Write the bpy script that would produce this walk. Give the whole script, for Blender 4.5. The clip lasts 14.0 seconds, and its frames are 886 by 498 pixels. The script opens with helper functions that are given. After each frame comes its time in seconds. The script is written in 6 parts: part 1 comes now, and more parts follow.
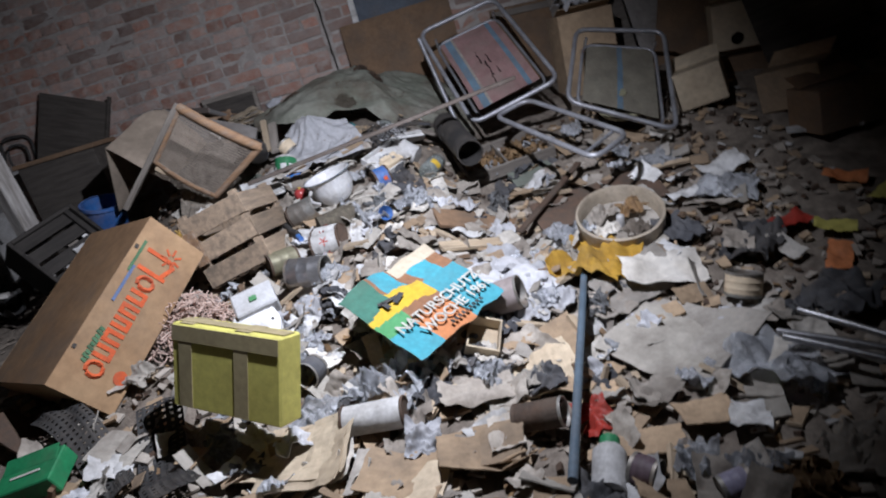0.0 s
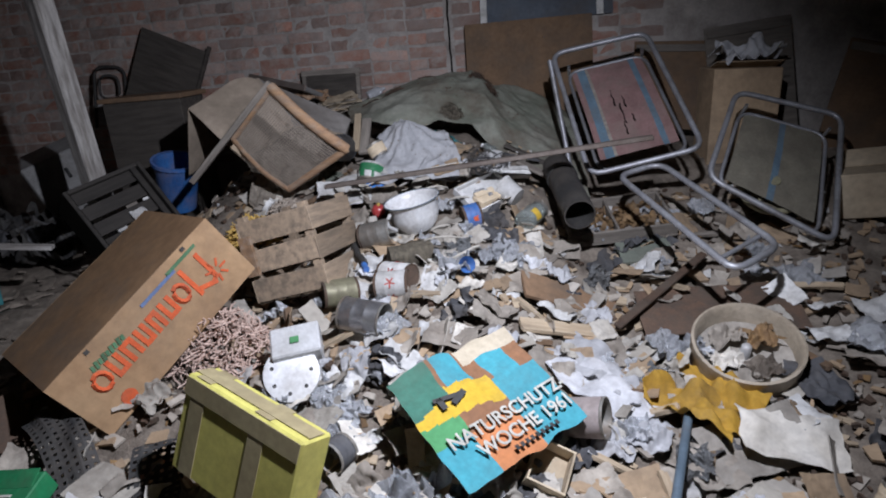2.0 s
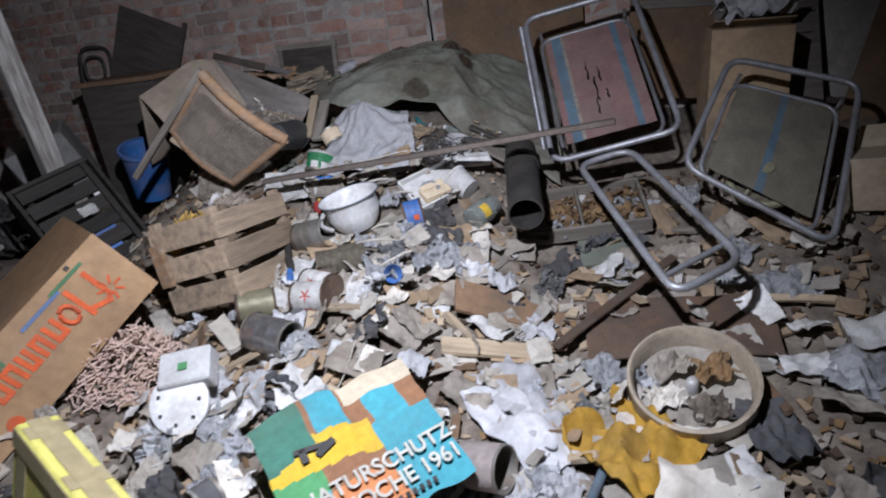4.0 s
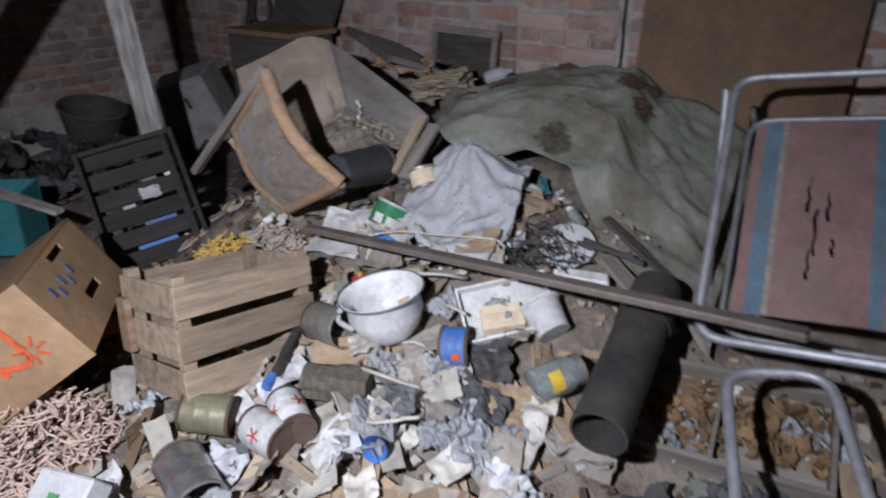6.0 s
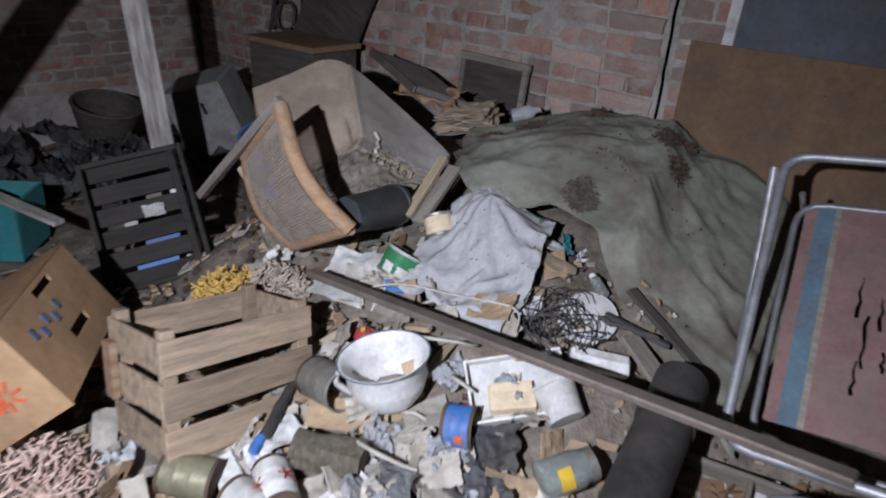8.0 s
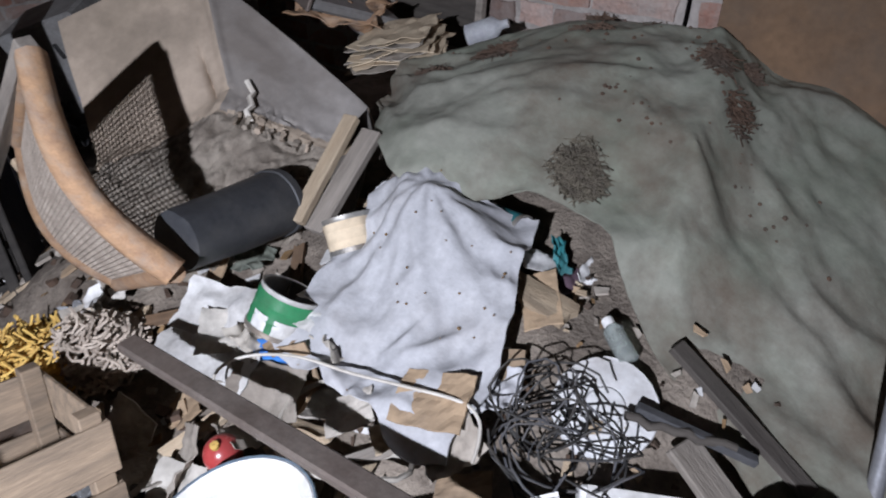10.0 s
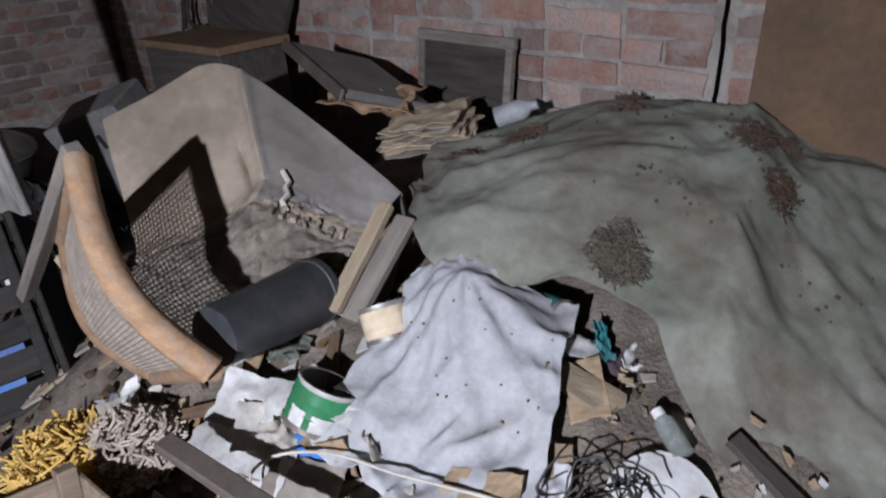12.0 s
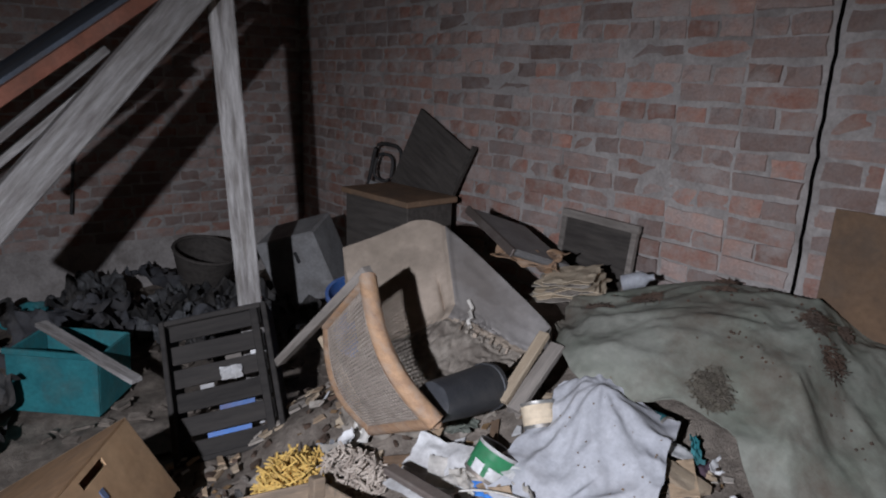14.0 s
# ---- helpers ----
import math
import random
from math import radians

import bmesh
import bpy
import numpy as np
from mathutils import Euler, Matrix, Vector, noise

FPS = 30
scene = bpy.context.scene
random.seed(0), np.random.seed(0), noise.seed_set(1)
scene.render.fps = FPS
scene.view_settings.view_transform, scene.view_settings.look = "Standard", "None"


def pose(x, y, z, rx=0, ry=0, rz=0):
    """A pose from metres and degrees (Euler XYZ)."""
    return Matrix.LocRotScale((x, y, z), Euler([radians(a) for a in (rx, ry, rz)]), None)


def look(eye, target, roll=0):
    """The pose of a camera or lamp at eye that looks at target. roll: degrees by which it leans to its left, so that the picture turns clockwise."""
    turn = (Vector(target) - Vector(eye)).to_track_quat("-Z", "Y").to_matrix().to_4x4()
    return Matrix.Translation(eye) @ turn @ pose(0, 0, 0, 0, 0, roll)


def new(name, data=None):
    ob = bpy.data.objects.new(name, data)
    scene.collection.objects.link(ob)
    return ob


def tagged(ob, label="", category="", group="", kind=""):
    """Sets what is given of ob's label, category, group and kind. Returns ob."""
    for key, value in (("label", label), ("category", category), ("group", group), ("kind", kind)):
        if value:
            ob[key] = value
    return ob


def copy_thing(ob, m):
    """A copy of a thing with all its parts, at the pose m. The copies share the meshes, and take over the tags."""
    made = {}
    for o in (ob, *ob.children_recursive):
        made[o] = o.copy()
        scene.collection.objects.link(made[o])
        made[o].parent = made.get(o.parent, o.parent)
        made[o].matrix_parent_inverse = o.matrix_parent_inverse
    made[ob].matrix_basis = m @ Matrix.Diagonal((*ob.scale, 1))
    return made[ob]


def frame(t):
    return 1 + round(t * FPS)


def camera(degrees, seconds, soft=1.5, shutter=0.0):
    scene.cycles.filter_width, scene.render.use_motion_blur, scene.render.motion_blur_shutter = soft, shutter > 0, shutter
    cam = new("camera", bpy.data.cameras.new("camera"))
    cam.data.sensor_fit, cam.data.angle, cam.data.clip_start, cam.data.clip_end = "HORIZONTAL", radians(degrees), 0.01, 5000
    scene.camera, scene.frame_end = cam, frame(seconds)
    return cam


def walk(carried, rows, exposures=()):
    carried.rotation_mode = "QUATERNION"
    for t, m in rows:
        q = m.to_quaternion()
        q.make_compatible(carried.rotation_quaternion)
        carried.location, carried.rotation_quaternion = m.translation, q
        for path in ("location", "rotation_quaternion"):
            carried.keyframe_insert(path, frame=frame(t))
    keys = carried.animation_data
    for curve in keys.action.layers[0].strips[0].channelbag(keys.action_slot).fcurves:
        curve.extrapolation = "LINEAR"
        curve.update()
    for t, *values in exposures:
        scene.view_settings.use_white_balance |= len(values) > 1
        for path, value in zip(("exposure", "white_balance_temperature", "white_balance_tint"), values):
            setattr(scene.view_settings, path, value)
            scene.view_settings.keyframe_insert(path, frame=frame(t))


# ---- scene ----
cam = camera(68.0, 14.0, soft=2.0, shutter=0.5)
EXPO = [(0.0, -0.35), (0.6, -0.5), (2.7, -0.55), (5.0, -0.35), (7.5, -0.4), (9.0, 0.3), (11.5, 0.05), (12.5, 0.15), (14.0, -0.1)]
ROWS = [
    (0, 0.940, -4.743, 1.139, 7.11, -17.14, -16.96),
    (0.5, 0.976, -4.687, 1.177, 9.28, -15.48, -12.60),
    (1, 0.968, -4.549, 1.212, 10.20, -15.17, -9.27),
    (1.5, 0.906, -4.348, 1.260, 12.13, -16.65, -7.48),
    (2, 0.854, -4.231, 1.338, 13.45, -17.83, -5.29),
    (2.5, 0.870, -4.182, 1.344, 14.60, -18.31, -4.71),
    (2.7, 0.887, -4.141, 1.339, 15.07, -18.45, -4.25),
    (4.8, 1.502, -3.255, 1.425, 25.99, -23.05, -10.78),
    (5, 1.453, -3.078, 1.434, 29.56, -23.39, -8.35),
    (5.5, 1.426, -2.704, 1.489, 37.23, -24.48, -6.04),
    (6, 1.316, -2.598, 1.575, 41.74, -25.08, -0.84),
    (6.5, 1.229, -2.567, 1.648, 44.01, -25.33, 3.54),
    (7, 1.228, -2.552, 1.682, 43.99, -25.83, 4.65),
    (7.5, 1.252, -2.545, 1.709, 42.82, -25.71, 4.59),
    (8, 1.173, -2.452, 1.688, 42.84, -25.45, 3.07),
    (8.5, 0.904, -2.047, 1.562, 43.60, -30.24, 0.97),
    (9, 0.718, -1.846, 1.492, 45.70, -29.92, 2.17),
    (9.2, 0.673, -1.801, 1.544, 43.89, -33.08, 2.34),
    (11.3, 0.724, -1.669, 1.427, 43.23, -29.87, -6.49),
    (11.5, 0.709, -1.669, 1.465, 44.20, -28.73, -6.22),
    (12, 0.653, -1.684, 1.536, 44.47, -26.87, -3.49),
    (12.5, 0.688, -1.743, 1.640, 45.38, -23.93, -1.66),
    (13, 0.827, -1.880, 1.743, 48.10, -19.95, -1.84),
    (13.5, 0.886, -2.119, 1.766, 51.04, -16.62, 0.72),
    (14, 0.946, -2.272, 1.740, 51.64, -14.49, 2.04),
]
walk(cam, [(t, pose(x, y, z, 90 + pitch, 0, yaw) @ pose(0, 0, 0, 0, 0, roll)) for t, x, y, z, yaw, pitch, roll in ROWS],
     exposures=EXPO)

# ---- light: one hand torch, held beside the path ----
world = bpy.data.worlds.new("night")
world.use_nodes = True
world.node_tree.nodes["Background"].inputs[0].default_value = (0.5, 0.6, 0.8, 1)
world.node_tree.nodes["Background"].inputs[1].default_value = 0.004
scene.world = world
torch = bpy.data.lights.new("torch", "SPOT")
torch.energy, torch.color = 330, (0.96, 1.0, 1.15)
torch.spot_size, torch.spot_blend, torch.shadow_soft_size = radians(134), 1.0, 0.025
new("torch", torch).matrix_world = look((0.94, -3.06, 1.88), (0.08, -2.08, 0.48))


# ---- materials ----
def mat(name, c1, c2=None, rough=0.85, metal=0.0, scale=9.0, bump=0.25, dirt=0.45, stretch=(1, 1, 1), trans=0.0, spec=0.3,
        dirt_colour=(0.12, 0.1, 0.082), vary=0.25, alpha=1.0):
    c2 = c2 or tuple(v * 0.72 for v in c1)
    m = bpy.data.materials.new(name)
    m.use_nodes = True
    nt = m.node_tree
    b = nt.nodes["Principled BSDF"]
    N, L = nt.nodes.new, nt.links.new
    tc, mp = N("ShaderNodeTexCoord"), N("ShaderNodeMapping")
    mp.inputs["Scale"].default_value = stretch
    info = N("ShaderNodeObjectInfo")
    shift = N("ShaderNodeVectorMath")
    shift.operation = "ADD"
    mul = N("ShaderNodeMath")
    mul.operation = "MULTIPLY"
    mul.inputs[1].default_value = 37.0
    L(info.outputs["Random"], mul.inputs[0])
    L(tc.outputs["Object"], shift.inputs[0])
    L(mul.outputs[0], shift.inputs[1])
    L(shift.outputs[0], mp.inputs["Vector"])

    def nz(s, detail=6.0, r=0.6):
        n = N("ShaderNodeTexNoise")
        n.inputs["Scale"].default_value, n.inputs["Detail"].default_value, n.inputs["Roughness"].default_value = s, detail, r
        L(mp.outputs[0], n.inputs["Vector"])
        return n
    n1, n2, n3 = nz(scale), nz(scale * 7, 4), nz(scale * 0.6, 8, 0.7)

    def ramp(src, a, z):
        r = N("ShaderNodeMapRange")
        r.inputs[1].default_value, r.inputs[2].default_value = a, z
        L(src, r.inputs[0])
        return r.outputs[0]

    def mix(f, a, z, how="MIX"):
        x = N("ShaderNodeMix")
        x.data_type, x.blend_type = "RGBA", how
        for sock, v in ((x.inputs[0], f), (x.inputs[6], a), (x.inputs[7], z)):
            if hasattr(v, "is_linked"):
                L(v, sock)
            elif isinstance(v, float):
                sock.default_value = v
            else:
                sock.default_value = (*v, 1)
        return x.outputs[2]
    col = mix(ramp(n1.outputs[0], 0.35, 0.65), c1, c2)
    col = mix(0.35, col, mix(ramp(n2.outputs[0], 0.3, 0.7), (0.55, 0.55, 0.55), (1.25, 1.25, 1.25)), "MULTIPLY")
    val = N("ShaderNodeHueSaturation")
    rv = N("ShaderNodeMapRange")
    rv.inputs[3].default_value, rv.inputs[4].default_value = 1 - vary, 1 + vary
    L(info.outputs["Random"], rv.inputs[0])
    L(rv.outputs[0], val.inputs["Value"])
    L(col, val.inputs["Color"])
    f = N("ShaderNodeMath")
    f.operation = "MULTIPLY"
    f.inputs[1].default_value = dirt
    L(ramp(n3.outputs[0], 0.46, 0.66), f.inputs[0])
    L(mix(f.outputs[0], val.outputs[0], dirt_colour), b.inputs["Base Color"])
    b.inputs["Metallic"].default_value = metal
    b.inputs["Specular IOR Level"].default_value = spec
    rr = N("ShaderNodeMapRange")
    rr.inputs[3].default_value, rr.inputs[4].default_value = max(rough - 0.12, 0.05), min(rough + 0.15, 1.0)
    L(n3.outputs[0], rr.inputs[0])
    L(rr.outputs[0], b.inputs["Roughness"])
    if trans:
        b.inputs["Transmission Weight"].default_value = trans
        b.inputs["IOR"].default_value = 1.2
    if bump:
        bp = N("ShaderNodeBump")
        bp.inputs["Strength"].default_value, bp.inputs["Distance"].default_value = bump, 0.006
        add = N("ShaderNodeMath")
        L(n1.outputs[0], add.inputs[0])
        L(n2.outputs[0], add.inputs[1])
        L(add.outputs[0], bp.inputs["Height"])
        L(bp.outputs[0], b.inputs["Normal"])
    return m


WOODS = dict(stretch=(1, 9, 9), scale=5, rough=0.8, bump=0.35)
M = dict(
    brick=mat("brick", (0.4, 0.2, 0.15), (0.42, 0.3, 0.25), scale=14, bump=0.9, dirt=0.9, dirt_colour=(0.42, 0.37, 0.34), vary=0.3),
    brick2=mat("pale_brick", (0.48, 0.32, 0.265), (0.4, 0.32, 0.29), scale=14, bump=1.0, dirt=0.75, dirt_colour=(0.46, 0.42, 0.39), vary=0.25),
    brick3=mat("burnt_brick", (0.3, 0.2, 0.165), (0.36, 0.28, 0.25), scale=14, bump=0.9, dirt=0.8, dirt_colour=(0.3, 0.26, 0.24), vary=0.35),
    mortar=mat("mortar", (0.5, 0.46, 0.43), (0.4, 0.365, 0.34), scale=9, bump=0.9, dirt=0.8, dirt_colour=(0.22, 0.195, 0.175), vary=0.0),
    # brick with shade mixed into its colour, for walls away from the torch
    shadebrick=mat("shaded_brick", (0.2, 0.155, 0.13), (0.26, 0.22, 0.2), scale=10, bump=0.6, dirt=0.6, vary=0.3),
    soil=mat("soil", (0.17, 0.14, 0.115), (0.3, 0.255, 0.21), scale=16, bump=1.0, dirt=0.5, dirt_colour=(0.06, 0.05, 0.042)),
    boards=mat("boards", (0.12, 0.1, 0.085), (0.08, 0.07, 0.06), **WOODS),
    crate_wood=mat("crate_wood", (0.38, 0.285, 0.2), (0.26, 0.2, 0.145), dirt=0.7, **WOODS),
    pale=mat("pale_wood", (0.52, 0.42, 0.3), (0.42, 0.32, 0.22), dirt=0.4, **WOODS),
    grey=mat("grey_wood", (0.27, 0.24, 0.21), (0.18, 0.16, 0.14), dirt=0.5, **WOODS),
    post=mat("whitewashed_wood", (0.5, 0.48, 0.46), (0.24, 0.22, 0.2), dirt=0.75, dirt_colour=(0.14, 0.12, 0.11), **WOODS),
    brown=mat("brown_board", (0.24, 0.15, 0.09), (0.17, 0.11, 0.07), dirt=0.5, scale=7),
    tarred=mat("tarred_wood", (0.028, 0.025, 0.023), (0.045, 0.04, 0.036), dirt=0.35, dirt_colour=(0.07, 0.062, 0.055), **WOODS),
    darkwood=mat("dark_wood", (0.055, 0.047, 0.042), (0.09, 0.08, 0.07), dirt=0.5, dirt_colour=(0.12, 0.105, 0.09), **WOODS),
    chairwood=mat("chair_wood", (0.38, 0.235, 0.135), (0.26, 0.16, 0.1), dirt=0.6, dirt_colour=(0.35, 0.3, 0.25), **WOODS),
    cane=mat("cane", (0.5, 0.43, 0.36), (0.36, 0.3, 0.25), scale=30, dirt=0.5),
    kraft=mat("cardboard", (0.44, 0.32, 0.21), (0.36, 0.26, 0.17), dirt=0.5, scale=6, bump=0.12),
    banana=mat("box_board", (0.46, 0.3, 0.17), (0.36, 0.22, 0.12), dirt=0.4, scale=4, bump=0.1, vary=0.05),
    # deeper brown than box_board, used on the carton's top
    boxtop=mat("box_board_deep_brown", (0.3, 0.18, 0.095), (0.22, 0.13, 0.07), dirt=0.6, scale=4, bump=0.12, vary=0.05),
    cream=mat("cream_paper", (0.66, 0.55, 0.4), (0.56, 0.45, 0.32), dirt=0.35, scale=5, bump=0.15),
    paper=mat("paper", (0.62, 0.59, 0.54), (0.5, 0.46, 0.4), dirt=0.5, scale=6, bump=0.2),
    white=mat("white", (0.72, 0.72, 0.72), (0.58, 0.57, 0.55), dirt=0.5, scale=8, bump=0.2, rough=0.65),
    dirty=mat("dirty_paper", (0.42, 0.38, 0.33), (0.3, 0.26, 0.22), dirt=0.6, scale=8, bump=0.3),
    plaster=mat("plaster", (0.5, 0.46, 0.41), (0.4, 0.37, 0.33), dirt=0.55, scale=6, bump=0.4),
    canvas=mat("canvas", (0.44, 0.41, 0.36), (0.34, 0.31, 0.27), dirt=0.5, scale=5, bump=0.3),
    sack=mat("beige_canvas", (0.42, 0.34, 0.27), (0.3, 0.245, 0.19), dirt=0.75, scale=3.5, bump=0.3, dirt_colour=(0.2, 0.165, 0.13)),
    sackgrey=mat("grey_canvas", (0.27, 0.25, 0.235), (0.21, 0.195, 0.18), dirt=0.6, scale=4, bump=0.3, dirt_colour=(0.15, 0.125, 0.105)),
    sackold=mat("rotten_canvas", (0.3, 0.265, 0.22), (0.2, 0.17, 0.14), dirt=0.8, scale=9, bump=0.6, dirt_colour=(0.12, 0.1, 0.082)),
    tarp=mat("green_tarpaulin", (0.18, 0.195, 0.155), (0.255, 0.256, 0.218), dirt=0.9, scale=4.5, bump=0.35, dirt_colour=(0.125, 0.098, 0.075)),
    linen=mat("white_linen", (0.58, 0.585, 0.61), (0.45, 0.455, 0.48), dirt=0.3, scale=7, bump=0.35, dirt_colour=(0.3, 0.27, 0.25)),
    straw=mat("pink_straw", (0.66, 0.5, 0.43), (0.5, 0.36, 0.3), dirt=0.25, scale=40, bump=0.1),
    gold=mat("gold_straw", (0.62, 0.42, 0.12), (0.45, 0.28, 0.08), dirt=0.25, scale=40, bump=0.1),
    leaf=mat("dry_leaf", (0.3, 0.19, 0.09), (0.18, 0.11, 0.06), dirt=0.4, scale=20),
    alu=mat("aluminium", (0.62, 0.62, 0.64), (0.5, 0.5, 0.52), rough=0.38, metal=0.9, dirt=0.4, scale=10, bump=0.1, spec=0.5),
    frame=mat("lounger_tube", (0.42, 0.43, 0.46), (0.33, 0.33, 0.36), rough=0.5, metal=0.6, dirt=0.5, scale=12, bump=0.15),
    tin=mat("tin", (0.42, 0.42, 0.4), (0.33, 0.31, 0.28), rough=0.5, metal=0.6, dirt=0.6, dirt_colour=(0.2, 0.13, 0.08)),
    rust=mat("rusty_iron", (0.16, 0.1, 0.07), (0.1, 0.075, 0.06), rough=0.8, metal=0.3, dirt=0.6, scale=14, bump=0.4),
    steel=mat("dull_steel", (0.2, 0.17, 0.15), (0.15, 0.12, 0.105), rough=0.6, metal=0.5, dirt=0.5, scale=10),
    enamel=mat("white_enamel", (0.74, 0.75, 0.77), (0.62, 0.62, 0.62), rough=0.3, dirt=0.45, scale=9, bump=0.08, spec=0.5, dirt_colour=(0.25, 0.2, 0.16)),
    cast=mat("drum_enamel", (0.62, 0.53, 0.42), (0.5, 0.42, 0.32), rough=0.55, dirt=0.5, scale=7, bump=0.2),
    black=mat("black_rubber", (0.03, 0.03, 0.032), (0.055, 0.053, 0.05), rough=0.6, dirt=0.35, scale=12),
    pipe=mat("black_pipe", (0.035, 0.034, 0.034), (0.06, 0.057, 0.054), rough=0.55, dirt=0.4, scale=9, metal=0.3),
    dark=mat("dark_cloth", (0.06, 0.062, 0.07), (0.1, 0.1, 0.105), dirt=0.4, scale=8, bump=0.4),
    yellow=mat("yellow_card", (0.66, 0.62, 0.17), (0.55, 0.5, 0.14), dirt=0.3, scale=5, bump=0.1, rough=0.6, dirt_colour=(0.3, 0.26, 0.1), vary=0.05),
    tape=mat("brown_tape", (0.4, 0.34, 0.2), (0.34, 0.28, 0.16), dirt=0.25, scale=6, bump=0.05, rough=0.4, vary=0.05),
    ochre=mat("ochre_cloth", (0.58, 0.34, 0.05), (0.45, 0.26, 0.04), dirt=0.35, scale=9, bump=0.4),
    red=mat("red", (0.45, 0.05, 0.035), (0.34, 0.035, 0.025), dirt=0.3, rough=0.5),
    ball=mat("red_ball", (0.4, 0.05, 0.05), (0.3, 0.035, 0.04), dirt=0.2, rough=0.25, bump=0.03, spec=0.6),
    orange=mat("orange", (0.72, 0.26, 0.1), (0.6, 0.2, 0.08), dirt=0.25, rough=0.6, bump=0.1, vary=0.1),
    green=mat("green", (0.03, 0.3, 0.12), (0.02, 0.22, 0.09), dirt=0.3, rough=0.5, bump=0.1),
    olive=mat("olive_tin", (0.3, 0.29, 0.19), (0.24, 0.22, 0.15), rough=0.5, metal=0.3, dirt=0.5),
    potblack=mat("black_pot_plastic", (0.035, 0.037, 0.042), (0.05, 0.052, 0.056), rough=0.5, dirt=0.45, scale=12, bump=0.15, dirt_colour=(0.1, 0.095, 0.09)),
    teal=mat("teal", (0.04, 0.24, 0.26), (0.03, 0.17, 0.19), dirt=0.35, rough=0.5, bump=0.1),
    blue=mat("blue", (0.05, 0.2, 0.55), (0.04, 0.14, 0.42), dirt=0.4, rough=0.5, bump=0.1, dirt_colour=(0.3, 0.22, 0.2)),
    bluegrey=mat("blue_grey_paint", (0.14, 0.19, 0.24), (0.1, 0.14, 0.18), dirt=0.4, rough=0.5),
    pinkgrey=mat("pinkish_tin", (0.5, 0.43, 0.42), (0.4, 0.34, 0.33), dirt=0.5, rough=0.6),
    pink=mat("pink", (0.66, 0.36, 0.42), (0.55, 0.28, 0.34), dirt=0.35),
    lilac=mat("lilac_plastic", (0.4, 0.38, 0.52), (0.34, 0.32, 0.44), dirt=0.35, rough=0.4),
    purple=mat("purple_plastic", (0.2, 0.14, 0.17), (0.15, 0.1, 0.13), dirt=0.4, rough=0.5),
    sling=mat("maroon_fabric", (0.22, 0.13, 0.125), (0.16, 0.095, 0.09), dirt=0.6, scale=12, bump=0.3, dirt_colour=(0.2, 0.16, 0.14)),
    sling2=mat("olive_fabric", (0.17, 0.155, 0.12), (0.13, 0.12, 0.095), dirt=0.45, scale=12, bump=0.3),
    stripe=mat("blue_stripe", (0.1, 0.16, 0.21), (0.08, 0.12, 0.16), dirt=0.4, scale=12, bump=0.3),
    greygreen=mat("grey_green_board", (0.2, 0.22, 0.18), (0.15, 0.165, 0.14), dirt=0.4),
    greyplastic=mat("grey_plastic", (0.33, 0.325, 0.32), (0.26, 0.255, 0.25), dirt=0.4, rough=0.5),
    clear=mat("clear_plastic", (0.75, 0.77, 0.8), (0.6, 0.62, 0.66), rough=0.22, trans=0.55, dirt=0.35, scale=12, bump=0.5, spec=0.6),
    smoke=mat("smoky_plastic", (0.3, 0.31, 0.32), (0.2, 0.2, 0.2), rough=0.2, trans=0.5, dirt=0.35, scale=12, bump=0.5, spec=0.6),
    glass=mat("dusty_glass", (0.62, 0.68, 0.66), (0.5, 0.55, 0.53), rough=0.16, trans=0.7, dirt=0.4, scale=12, bump=0.1, spec=0.6),
    rooftile=mat("roof_tile", (0.36, 0.15, 0.1), (0.28, 0.11, 0.07), dirt=0.4),
    slate=mat("slate", (0.12, 0.14, 0.17), (0.09, 0.105, 0.13), dirt=0.5, scale=6),
    bark=mat("bark", (0.2, 0.175, 0.13), (0.11, 0.095, 0.075), dirt=0.5, scale=18, bump=1.0, stretch=(1, 4, 4)),
    ink_o=mat("orange_ink", (0.72, 0.14, 0.05), (0.6, 0.11, 0.04), dirt=0.3, scale=20, bump=0.0, vary=0.05),
    ink_g=mat("green_ink", (0.1, 0.22, 0.12), (0.08, 0.17, 0.09), dirt=0.3, scale=20, bump=0.0),
    ink_b=mat("blue_ink", (0.12, 0.17, 0.3), (0.1, 0.14, 0.24), dirt=0.3, scale=20, bump=0.0),
    ink_w=mat("white_ink", (0.7, 0.69, 0.63), (0.6, 0.58, 0.52), dirt=0.3, scale=20, bump=0.0),
    ink_k=mat("black_ink", (0.04, 0.04, 0.04), (0.06, 0.06, 0.06), dirt=0.2, scale=20, bump=0.0),
    gap=mat("dark_gap", (0.006, 0.005, 0.005), dirt=0.0, bump=0.0, spec=0.0),
    p_green=mat("poster_green", (0.06, 0.19, 0.14), (0.05, 0.15, 0.11), dirt=0.25, scale=7, bump=0.12, vary=0.02),
    p_leaf=mat("poster_leaf_green", (0.1, 0.33, 0.14), (0.08, 0.27, 0.11), dirt=0.25, scale=7, bump=0.12, vary=0.02),
    p_yellow=mat("poster_yellow", (0.68, 0.45, 0.05), (0.58, 0.38, 0.04), dirt=0.25, scale=7, bump=0.12, vary=0.02),
    p_blue=mat("poster_blue", (0.07, 0.36, 0.44), (0.06, 0.3, 0.37), dirt=0.25, scale=7, bump=0.12, vary=0.02),
    p_orange=mat("poster_orange", (0.62, 0.25, 0.11), (0.52, 0.2, 0.08), dirt=0.25, scale=7, bump=0.12, vary=0.02),
    p_brown=mat("poster_brown", (0.3, 0.15, 0.08), (0.24, 0.12, 0.065), dirt=0.25, scale=7, bump=0.12, vary=0.02),
